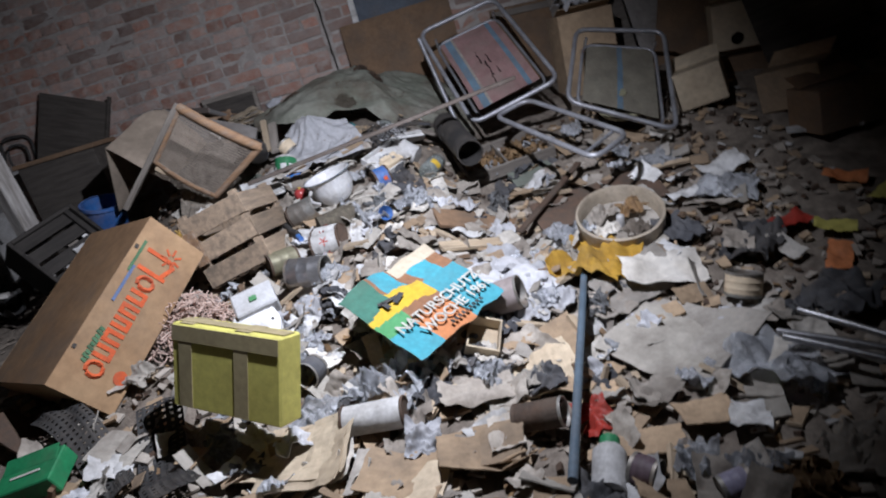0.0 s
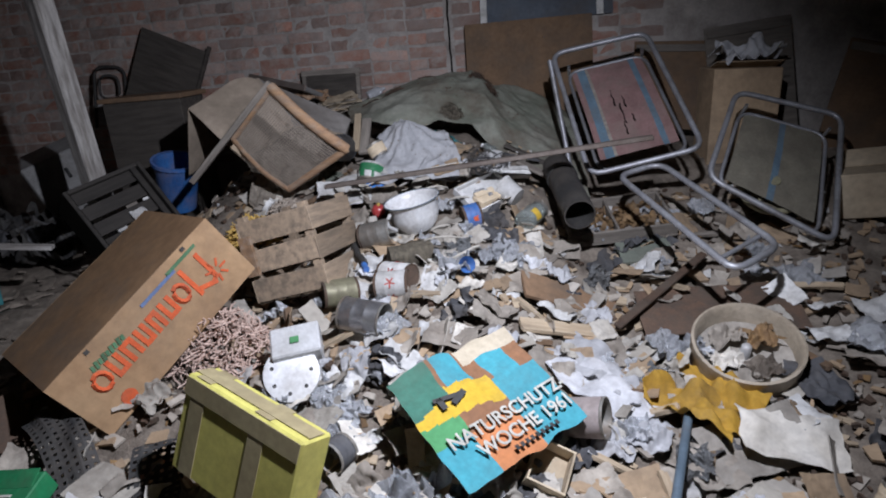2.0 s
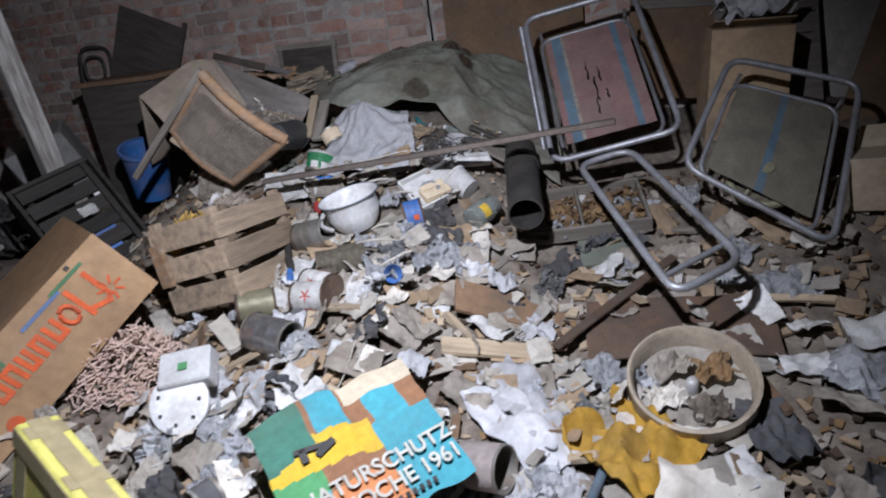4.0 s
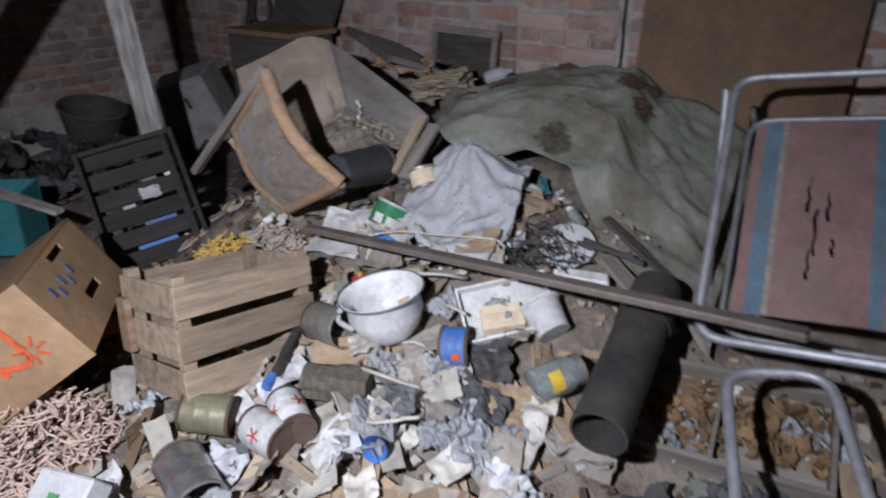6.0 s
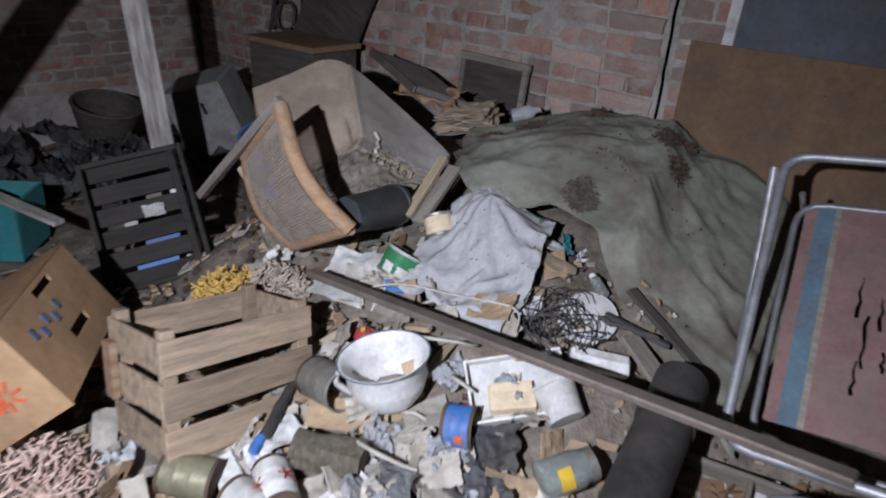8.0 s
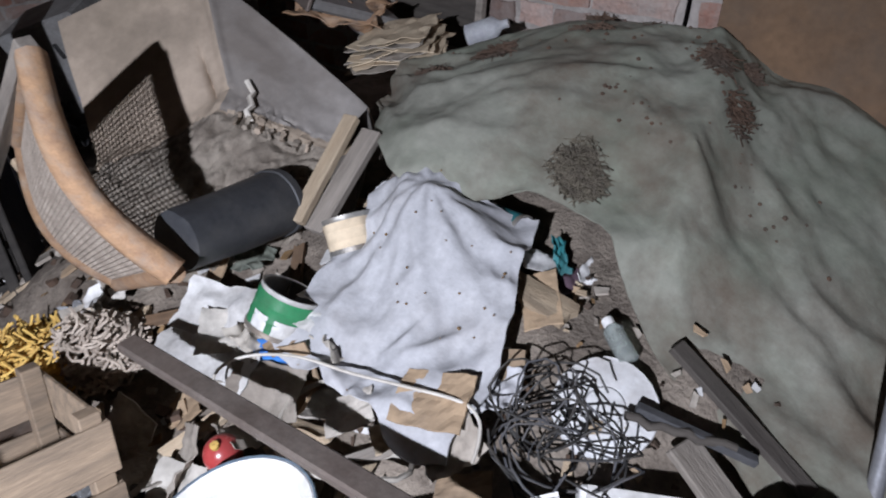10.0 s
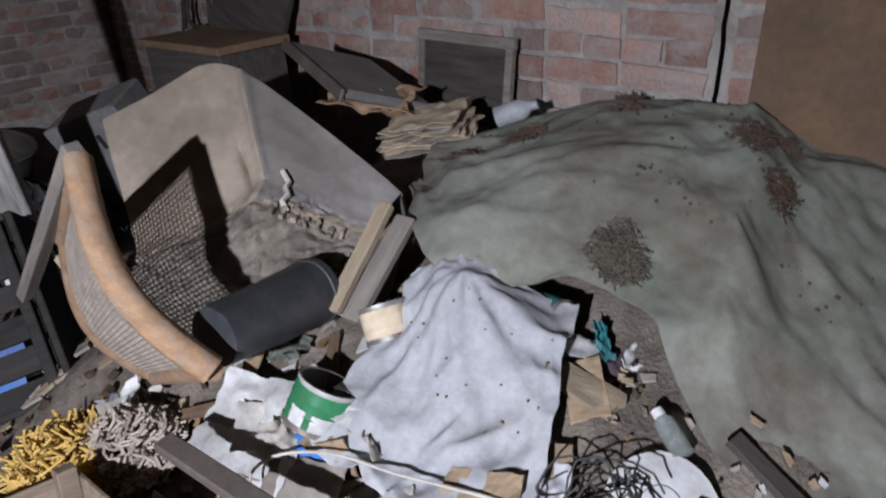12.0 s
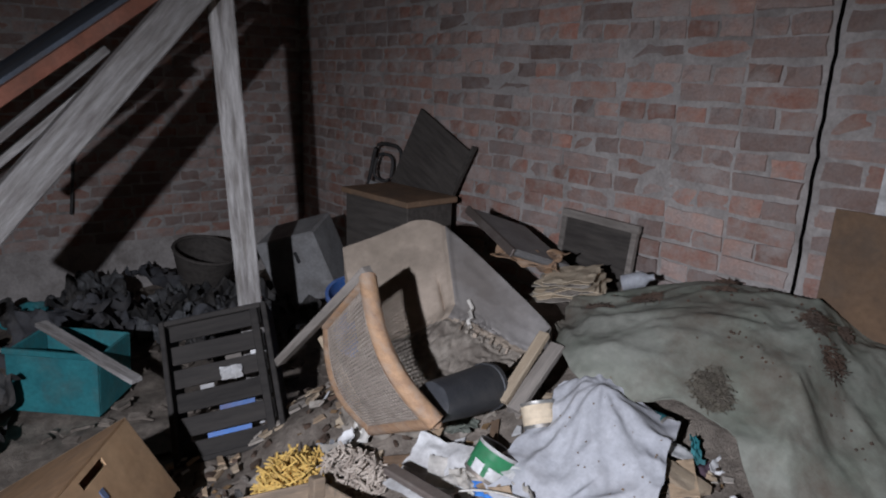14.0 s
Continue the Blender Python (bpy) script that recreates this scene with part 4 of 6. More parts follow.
# yellow parcel
def parcel():
    m = pose(-0.282, -2.907, 0.291, -17.8, 10.3, -23.9)
    L, W, H = 0.44, 0.1, 0.273
    p = thing("yellow_parcel", "yellow postal parcel box with brown packing tape", "box", m)
    part("body", G().box(L, W, H, pose(L / 2, W / 2, H / 2)), M["yellow"], p, bevel=0.006)
    e = 0.002
    for x in (0.06, 0.29):
        part("tape", G().box(0.055, 0.002, H - 0.01, pose(x, -e, H / 2)), M["tape"], p, "brown tape strip")
        part("tape", G().box(0.055, W - 0.01, 0.002, pose(x, W / 2, H + e)), M["tape"], p, "brown tape strip")
    part("tape", G().box(L - 0.01, 0.002, 0.05, pose(L / 2, -e * 1.6, H - 0.03)), M["tape"], p, "brown tape strip")
    part("tape", G().box(L - 0.01, W * 0.5, 0.002, pose(L / 2, W / 2, H + e * 1.6)), M["tape"], p, "brown tape strip")


parcel()

# wooden fruit crate
fruit = slat_crate("fruit_crate", "open slatted wooden fruit crate standing in the rubbish", (0.445, 0.322, 0.33), pose(-0.149, -1.992, 0.45, -11.9, 8.9, 90.0), M["crate_wood"], 0.026, 3)
part("handle_strip", G().box(0.02, 0.05, 0.16, pose(-0.012, 0.29, 0.19)), M["chairwood"], fruit, "torn brown strip")

# dark crate standing on end, slatted bottom towards the light
dark = thing("dark_crate", "dark stained slatted crate standing on its side", "crate", pose(-1.248, -1.722, 0.363, -35.1, -10.6, 64.4))
DW, DH, DD = 0.405, 0.545, 0.2
for k in range(6):
    part("slat", G().box(DW - 0.06, 0.01, DH / 6 * 0.78, pose(DW / 2, 0.03, (k + 0.5) * DH / 6)), M["tarred"], dark, bevel=0.002)
for x in (0.01, DW - 0.01):
    part("side", G().box(0.02, DD, DH, pose(x, DD / 2, DH / 2)), M["tarred"], dark, bevel=0.003)
for z in (0.01, DH - 0.01):
    part("rail", G().box(DW - 0.042, DD, 0.02, pose(DW / 2, DD / 2, z)), M["tarred"], dark, bevel=0.003)
part("batten", G().box(0.03, 0.02, DH, pose(DW - 0.05, 0.012, DH / 2)), M["tarred"], dark, bevel=0.003)
for k, (c, px, pl) in enumerate((("blue", 0.2, 0.16), ("blue", 0.24, 0.13), ("white", 0.14, 0.05), ("white", 0.33, 0.03), ("grey", 0.25, 0.06))):
    part("strip_behind", G().box(pl, 0.006, 0.018, pose(px, 0.045, (min(k, 3) + 1) * DH / 6)), M[c], dark, "strip seen through the gap")
thing("paper_scrap", "white paper scrap on the dark crate", "paper", dark.matrix_world @ pose(0.24, 0.015, 0.3, 90), mesh=G().sheet(crumpled(0.08, 0.05, 0.012, 3.3), 8, 6, 0.001).mesh("scrap", M["white"]))


# cane chair lying on its side
def chair():
    T, Lf, B, Rt = Vector((-0.59, -1.326, 1.187)), Vector((-0.827, -1.333, 0.96)), Vector((-0.593, -1.309, 0.695)), Vector((-0.261, -1.319, 0.877))

    def fn(u, v):
        p = (T * (1 - u) + Rt * u) * (1 - v) + (Lf * (1 - u) + B * u) * v
        return p + Vector((0.02, -0.055, -0.01)) * math.sin(math.pi * u)
    c = thing("cane_chair", "broken cane-backed wooden chair lying on its side", "chair")
    for nm, v, w in (("frame_rail", 0.0, 0.026), ("frame_rail", 1.0, 0.013)):
        g = G().tube([fn(i / 14, v) for i in range(15)], w, 8)
        part(nm, g, M["chairwood"], c, smooth=True)
    for u in (0.0, 1.0):
        part("cross_rail", G().tube([fn(u, i / 4) for i in range(5)], 0.018, 8), M["chairwood"], c, smooth=True)
    for n, along in ((38, True), (25, False)):
        g = G()
        for i in range(1, n):
            k = i / n
            g.tube([fn(s / 12, k) if not along else fn(k, s / 4) for s in range(13 if not along else 5)], 0.0021, 4)
        part("cane_weave", g, M["cane"], c, "woven cane")
    board("leg", (-1.05, -1.4, 0.77), T + Vector((0, 0, 0.02)), 0.032, 0.028, M["grey"], c, "greyed wooden leg")
    board("stretcher", Lf + Vector((0, -0.02, -0.03)), B, 0.02, 0.02, M["pale"], c, "pale stretcher")


chair()


# folding loungers
def tube_frame(name, pts, r, parent, material, closed=True):
    """A bent tube through corner points with rounded corners."""
    path, k = [], len(pts)
    P = [Vector(p) for p in pts]
    for i in range(k):
        a, b, c = P[i - 1], P[i], P[(i + 1) % k]
        if not closed and i in (0, k - 1):
            path.append(b)
            continue
        d = min(0.07, (a - b).length / 2.2, (c - b).length / 2.2)
        p0, p1 = b + (a - b).normalized() * d, b + (c - b).normalized() * d
        path += [p0 * (1 - s) ** 2 + b * 2 * s * (1 - s) + p1 * s * s for s in (0, 0.25, 0.5, 0.75, 1)]
    part(name, G().tube(path, r, 8, closed=closed), material, parent, smooth=True)


def lounger(label, tl, tr, br, bl, fabric, stripes):
    c = thing("folding_lounger", label, "lounger")
    tl, tr, br, bl = map(Vector, (tl, tr, br, bl))
    tube_frame("frame", [tl, tr, br, bl], 0.013, c, M["frame"])
    n = (tr - tl).cross(bl - tl).normalized()
    q = lambda u, v: (tl * (1 - u) + tr * u) * (1 - v) + (bl * (1 - u) + br * u) * v
    tube_frame("inner_frame", [q(0.1, 0.16) + n * 0.03, q(0.9, 0.16) + n * 0.03, q(0.9, 0.97) + n * 0.03, q(0.1, 0.97) + n * 0.03], 0.009, c, M["frame"])
    mats = [fabric, M["stripe"], M["grey"]]

    def pick(u, v):
        if not stripes:
            return 1 if 0.45 < u < 0.55 else 0
        return 1 if 0.08 < u < 0.2 or 0.8 < u < 0.9 else 2 if 0.2 < u < 0.24 else 0
    g = G().sheet(lambda u, v: q(0.14 + 0.72 * u, 0.17 + 0.72 * v) - n * 0.012 * math.sin(math.pi * v) + n * (0.03 + 0.006 * nz3(u * 5, v * 5)), 26, 20, 0.003, pick)
    part("sling", g, mats, c, "torn striped fabric" if stripes else "", smooth=True)
    for s in (0.12, 0.88):
        part("bolt", G().tube([q(s, 0.16) - n * 0.02, q(s, 0.16) + n * 0.05], 0.008, 8), M["alu"], c, smooth=True)
    if stripes:
        for u, v, l in ((0.44, 0.4, 0.13), (0.48, 0.52, 0.16), (0.53, 0.46, 0.1), (0.46, 0.66, 0.1), (0.56, 0.62, 0.06)):
            part("tear", G().tube([q(u + 0.006 * math.sin(i * 2.3 + u * 30), v + i * l / 5) + n * (0.0295 - 0.012 * math.sin(math.pi * (v + i * l / 5 - 0.17) / 0.72)) for i in range(6)], 0.0055, 4), M["gap"], c, "dark tear")
    return c


la = lounger("folding lounger with torn maroon striped fabric leaning on the heap", (0.666, -0.562, 1.2), (1.146, -0.496, 1.268), (1.353, -1.105, 0.764), (0.85, -1.12, 0.66), M["sling"], True)
tube_frame("seat_frame", [(0.972, -1.256, 0.683), (1.16, -1.167, 0.712), (1.516, -1.788, 0.517), (1.324, -1.986, 0.496)], 0.013, la, M["frame"])
tube_frame("seat_brace", [(1.29, -1.88, 0.5), (1.47, -1.7, 0.53)], 0.009, la, M["frame"], closed=False)
tube_frame("leg", [(0.655, -0.6, 1.17), (0.778, -0.826, 0.473)], 0.013, la, M["frame"], closed=False)
lounger("folding lounger with dull olive fabric", (1.539, -0.813, 0.97), (2.006, -0.807, 0.824), (1.845, -1.34, 0.374), (1.354, -1.226, 0.653), M["sling2"], False)

# drum lid
d = thing("washing_drum", "shallow cream enamel tub full of dirt", "tub", pose(1.366, -1.999, 0.17, 22, -6, 20) @ Matrix.Scale(0.86, 4))
part("ring", G().lathe([(0.19, 0.0), (0.195, 0.1), (0.205, 0.115), (0.215, 0.11), (0.212, 0.0), (0.2, -0.01)], 40), M["cast"], d, smooth=True)
part("pan", G().lathe([(0.192, 0.02), (0.12, 0.008), (0.03, 0.02), (0.001, 0.022)], 30, wobble=0.04), M["plaster"], d, "dirty pan", smooth=True)
part("hub", G().lathe([(0.022, 0.02), (0.02, 0.08), (0.012, 0.088), (0.001, 0.088)], 16), M["enamel"], d, "white hub", smooth=True)
for i in range(4):
    a = i * 1.5 + 0.4
    thing("dirt_clump", "clump of dry dirt and leaves in the tub", "dirt", d.matrix_world @ pose(0.1 * math.cos(a), 0.1 * math.sin(a), 0.03), mesh=G().sheet(crumpled(0.12, 0.09, 0.05, nxt(), ragged=0.2), 10, 8, 0.004).mesh("clump", M[("leaf", "dirty", "paper", "soil")[i]]), kind="stuff")

# enamel chamber pot
pot = thing("enamel_pot", "white enamel chamber pot with a dark rim, full of dirt", "pot", pose(0.09, -1.46, 0.525, 6, -8, 0))
part("body", G().lathe([(0.001, 0.0), (0.07, 0.0), (0.095, 0.03), (0.112, 0.075), (0.108, 0.12), (0.118, 0.135), (0.128, 0.14), (0.122, 0.143), (0.104, 0.125), (0.106, 0.075), (0.09, 0.035), (0.06, 0.02), (0.001, 0.02)], 36), M["enamel"], pot, smooth=True)
part("rim_line", G().tube([(0.127 * math.cos(i * 0.196), 0.127 * math.sin(i * 0.196), 0.1415) for i in range(32)], 0.0025, 5, closed=True), M["bluegrey"], pot, "dark rim", smooth=True)
part("handle", G().tube([(0.08 * math.cos(-2.4) * (1.35 + 0.45 * math.sin(i * 0.393)), 0.08 * math.sin(-2.4) * (1.35 + 0.45 * math.sin(i * 0.393)), 0.12 - i * 0.011) for i in range(9)], 0.009, 8), M["enamel"], pot, smooth=True)
thing("dirt_lump", "grey lump inside the pot", "dirt", pot.matrix_world @ pose(0.01, 0, 0.025), mesh=G().lathe([(0.05, 0), (0.045, 0.03), (0.02, 0.045), (0.001, 0.04)], 14, wobble=0.3).mesh("lump", M["dirty"], smooth=True))

# long rusty iron bar across the heap
rail = thing("iron_rail", "long brown iron bar lying across the heap", "bar")
board("bar", (-0.36, -1.4, 0.72), (1.12, -1.28, 0.85), 0.04, 0.02, M["steel"], rail, bevel=0.004)

# black stove pipe
sp = thing("stove_pipe", "black stove pipe lying among the rubbish", "pipe", pose(0.807, -1.52, 0.58))
ax = Vector((-0.12, 0.53, 0.11))
rot = ax.to_track_quat("Z", "Y").to_matrix().to_4x4()
part("pipe", G().lathe([(0.061, 0.0), (0.067, 0.0), (0.067, 0.54), (0.061, 0.54), (0.061, 0.0)], 28, rot), M["pipe"], sp, smooth=True)
part("collar", G().lathe([(0.067, 0.38), (0.073, 0.38), (0.073, 0.42), (0.067, 0.42)], 28, rot), M["pipe"], sp, smooth=True)

# blue grey pole
pl = thing("painted_pole", "blue grey painted broom pole lying over the rubbish", "pole")
part("shaft", G().tube([(1.144 - 0.234 * i / 8, -2.308 - 1.069 * i / 8, 0.14 - 0.09 * i / 8) for i in range(9)], 0.014, 10), M["bluegrey"], pl, smooth=True)


# tarpaulin
def lerp_curve(pts, u):
    k = u * (len(pts) - 1)
    i = min(int(k), len(pts) - 2)
    a, b = Vector(pts[i]), Vector(pts[i + 1])
    p0 = Vector(pts[max(i - 1, 0)])
    p3 = Vector(pts[min(i + 2, len(pts) - 1)])
    t = k - i
    return 0.5 * (2 * a + (b - p0) * t + (2 * p0 - 5 * a + 4 * b - p3) * t * t + (3 * a - p0 - 3 * b + p3) * t ** 3)


def tarp_fn(u, v):
    back = lerp_curve([(-0.55, -0.36, 0.92), (-0.2, -0.1, 1.0), (0.12, -0.07, 1.02), (0.4, -0.1, 0.97), (0.75, -0.16, 0.76)], u)
    front = lerp_curve([(-0.5, -0.62, 0.88), (-0.17, -0.87, 0.87), (0.14, -0.72, 0.86), (0.42, -0.84, 0.7), (0.85, -0.98, 0.45)], u)
    p = back * (1 - v) + front * v
    b = math.sin(math.pi * v) * (0.08 * math.sin(math.pi * min(u * 1.2, 1)) + 0.03)
    f = 0.03 * nz3(u * 4, v * 3, 2) + 0.012 * math.sin(u * 16 + v * 5) * v + 0.05 * (0.4 - abs(nz3(u * 5 + v * 3, v * 3 - u * 2, 7))) + 0.018 * (0.4 - abs(nz3(u * 11 + v * 4, v * 7 - u * 3, 5))) + math.sin(math.pi * v) * 0.03 * math.exp(-((u - 0.5 - 0.22 * v) / 0.05) ** 2) - math.sin(math.pi * v) * 0.03 * math.exp(-((u - 0.62 - 0.2 * v) / 0.06) ** 2) + 0.004 * nz3(u * 40, v * 30, 3)
    return p + Vector((0.02 * nz3(v * 7, u * 3, 1), 0.03 * nz3(u * 9, v * 4, 4) * v, b + f + 0.03))


crumbs = G()
for _ in range(130):
    cu, cv = R.choice(((0.2, 0.45), (0.33, 0.3), (0.55, 0.35), (0.45, 0.2), (0.62, 0.45), (0.5, 0.7), (0.75, 0.5)))
    p = tarp_fn(min(max(R.gauss(cu, 0.045), 0), 1), min(max(R.gauss(cv, 0.06), 0), 1))
    s0 = R.uniform(0.0015, 0.006)
    crumbs.lathe([(0.0005, s0), (s0, s0 * 0.3), (s0 * 0.8, -s0 * 0.4)], 6, Matrix.Translation(p + Vector((0, 0, 0.004))), wobble=0.5)
thing("tarpaulin_crumbs", "dark crumbs and droppings on the tarpaulin", "dirt", mesh=crumbs.mesh("crumbs", M["rust"]), kind="stuff")
thing("tarpaulin", "dirty grey green tarpaulin draped over the heap", "tarpaulin", mesh=G().sheet(tarp_fn, 130, 84, 0.004).mesh("tarpaulin", M["tarp"], smooth=True))
for k, (u, v, s) in enumerate(((0.485, 0.9, 0.064), (0.2, 0.45, 0.045), (0.33, 0.3, 0.035), (0.58, 0.4, 0.05), (0.42, 0.2, 0.03), (0.66, 0.45, 0.04), (0.3, 0.15, 0.02), (0.12, 0.6, 0.04), (0.62, 0.2, 0.025))):
    g = G()
    c0 = tarp_fn(u, v)
    g.sheet(lambda a, b: tarp_fn(min(max(u + s * 0.95 * b * math.cos(a * 6.283) * (1 + 0.3 * nz3(math.cos(a * 6.283) * 2, math.sin(a * 6.283) * 2, k)) / 1.3, 0), 1), min(max(v + s * 0.95 * b * math.sin(a * 6.283) / 0.75, 0), 1)) + Vector((0, 0, 0.003 + (0.016 if k == 0 else 0.003) * (1 - b))), 24, 6, 0.001)
    for i in range(420 if k == 0 else 170):
        a, q = R.uniform(0, 6.28), s * R.random() ** 0.6
        d = R.uniform(0, 6.28)
        p = tarp_fn(min(u + q * math.cos(a) / 1.3, 1), min(v + q * math.sin(a) / 0.75, 1)) + Vector((0, 0, 0.006 + (0.022 if k == 0 else 0.006) * (1 - q / s) * R.random()))
        dv = Vector((math.cos(d), math.sin(d), R.gauss(0, 0.25))) * R.uniform(0.006, 0.024)
        g.tube([p - dv, p + Vector((0, 0, 0.004)), p + dv], R.uniform(0.0008, 0.0018), 4)
    thing("twig_nest", "matted clump of dry twigs and droppings on the tarpaulin", "twigs", mesh=g.mesh("twigs", M["bark" if k == 0 else "rust"]), kind="stuff")


# beige canvas sack draped over a hidden seat
COVER = (((-1.36, -0.95, 0.72), (-1.3, -0.6, 0.8), (-1.12, -0.55, 0.85), (-0.8, -0.5, 0.8), (-0.55, -0.55, 0.72)),
         ((-1.22, -1.05, 1.09), (-1.05, -0.84, 1.21), (-0.93, -0.78, 1.205), (-0.68, -0.72, 1.07), (-0.455, -0.69, 0.94)),
         ((-0.9, -1.17, 0.84), (-0.79, -1.04, 0.9), (-0.72, -0.89, 0.985), (-0.59, -0.84, 0.93), (-0.46, -0.79, 0.88)),
         ((-0.8, -1.24, 0.77), (-0.7, -1.17, 0.79), (-0.62, -1.08, 0.81), (-0.53, -0.98, 0.82), (-0.46, -0.9, 0.81)),
         ((-0.84, -1.28, 0.62), (-0.72, -1.26, 0.6), (-0.6, -1.2, 0.63), (-0.48, -1.08, 0.66), (-0.42, -0.95, 0.7)))


def sack_fn(u, v):
    k = v * 4
    i = min(int(k), 3)
    w = k - i
    w = w * w * (3 - 2 * w) if i == 0 else w

    def row(r):
        c = lerp_curve(COVER[r], u)
        q = u * 4
        n = min(int(q), 3)
        lin = Vector(COVER[r][n]).lerp(Vector(COVER[r][n + 1]), q - n)
        return c.lerp(lin, 0.5)
    p = row(i).lerp(row(i + 1), w)
    low = sm(0.45, 0.6, v)
    bulge = 0.035 * math.sin(math.pi * min(max((v - 0.5) * 2, 0), 1)) * math.sin(math.pi * u)
    f = 0.016 * nz3(u * 4, v * 5, 9) + bulge
    f += 0.02 * (0.35 + low) * (0.4 - abs(nz3(u * 6 + v * 2, v * 9 - u, 2))) + 0.026 * low * (0.4 - abs(nz3(u * 15, v * 22, 4))) + 0.006 * low * nz3(u * 50, v * 60, 1)
    tear = math.exp(-((u - 0.72) / 0.16) ** 2 - ((v - 0.56) / 0.05) ** 2)
    f += 0.05 * tear * (0.3 - abs(nz3(u * 30, v * 40, 6)))
    f -= 0.022 * math.exp(-((u - 0.44 - 0.3 * (v - 0.5)) / 0.012) ** 2) * math.exp(-((v - 0.47) / 0.06) ** 2)
    f += 0.012 * math.exp(-((u - 0.5) / 0.02) ** 2) * (0.25 < v < 0.5)
    return p + Vector((0.5, -0.55, 0.65)) * f + Vector((0.02 * nz3(u * 9, 5), 0.02 * nz3(u * 11, 7), 0.05 * nz3(u * 9, v * 2, 8))) * sm(0.8, 1.0, v)


# upper right half greyer and darker than the beige, lower part rotten
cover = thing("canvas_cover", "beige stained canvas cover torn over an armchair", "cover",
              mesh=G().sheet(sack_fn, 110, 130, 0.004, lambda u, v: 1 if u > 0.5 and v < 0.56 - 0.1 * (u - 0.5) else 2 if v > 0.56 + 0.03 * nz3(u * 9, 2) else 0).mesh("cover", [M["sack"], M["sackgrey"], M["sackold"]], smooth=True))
part("torn_strip", G().tube([sack_fn(0.6 + 0.05 * i / 6 + 0.02 * (i % 2), 0.47 + 0.02 * i) + Vector((0.01, -0.012, 0.014)) for i in range(6)], 0.007, 6), M["paper"], cover, "torn white lining strip", smooth=True)
for i in range(7):
    part("frayed_edge", G().tube([sack_fn(0.6 + 0.05 * i, 0.55 + 0.012 * j + 0.01 * math.sin(i * 3)) + Vector((0.012, -0.014, 0.006 + 0.012 * nz3(i, j))) for j in range(4)], 0.005 + 0.002 * (i % 3), 5), M["sackold" if i % 2 else "sack"], cover, smooth=True)


# white linen
def linen_fn(u, v):
    x = -0.24 + (0.33 + 0.16 * (1 - v) * (v > -1) - 0.05 * sm(0.4, 0.0, v)) * u + 0.05 * (1 - v) + 0.06 * nz3(v * 3, u * 2, 1) + 0.005 * nz3(u * 14, v * 14, 2)
    y = -1.21 + 0.37 * v + 0.09 * u * v + 0.07 * nz3(u * 3, v * 2, 2) + 0.005 * nz3(u * 14, v * 14, 5)
    dx, dy = x + 0.08, y + 0.88
    q = dx * dx + dy * dy
    z = heap_z(x, y) + 0.055 + 0.11 * math.exp(-q / 0.018)
    ridge = lambda a, b, c: 1 - math.sqrt(nz3(a, b, c) ** 2 + 0.006) * 2.2
    wx, wy = x + 0.06 * nz3(x * 5, y * 5, 8), y + 0.06 * nz3(x * 5, y * 5, 9)
    z += 0.02 * ridge(wx * 4 + wy * 6, wy * 3 - wx * 2, 1) + 0.02 * ridge(wx * 10 - wy * 8, wy * 6 + wx * 4, 6) + 0.004 * ridge(wx * 22 + wy * 9, wy * 18, 3)
    z += 0.009 * math.sin(math.atan2(dy, dx) * 11 + 3 * nz3(x * 6, y * 6, 4)) * min(q / 0.01, 1) * math.exp(-q / 0.05)
    return (x, y, z)


thing("linen_cloth", "crumpled white linen with leaf crumbs", "cloth", mesh=G().sheet(linen_fn, 120, 112, 0.003).mesh("linen", M["linen"], smooth=True))


lc = G()
for _ in range(26):
    p = Vector(linen_fn(R.gauss(0.55, 0.2) % 1, R.gauss(0.5, 0.2) % 1))
    s0 = R.uniform(0.0015, 0.0035)
    lc.lathe([(0.0005, s0), (s0, s0 * 0.3), (s0 * 0.8, -s0 * 0.4)], 6, Matrix.Translation(p + Vector((0, 0, 0.004))), wobble=0.5)
thing("linen_crumbs", "brown leaf crumbs and dirt on the linen", "dirt", mesh=lc.mesh("crumbs", M["leaf"]), kind="stuff")


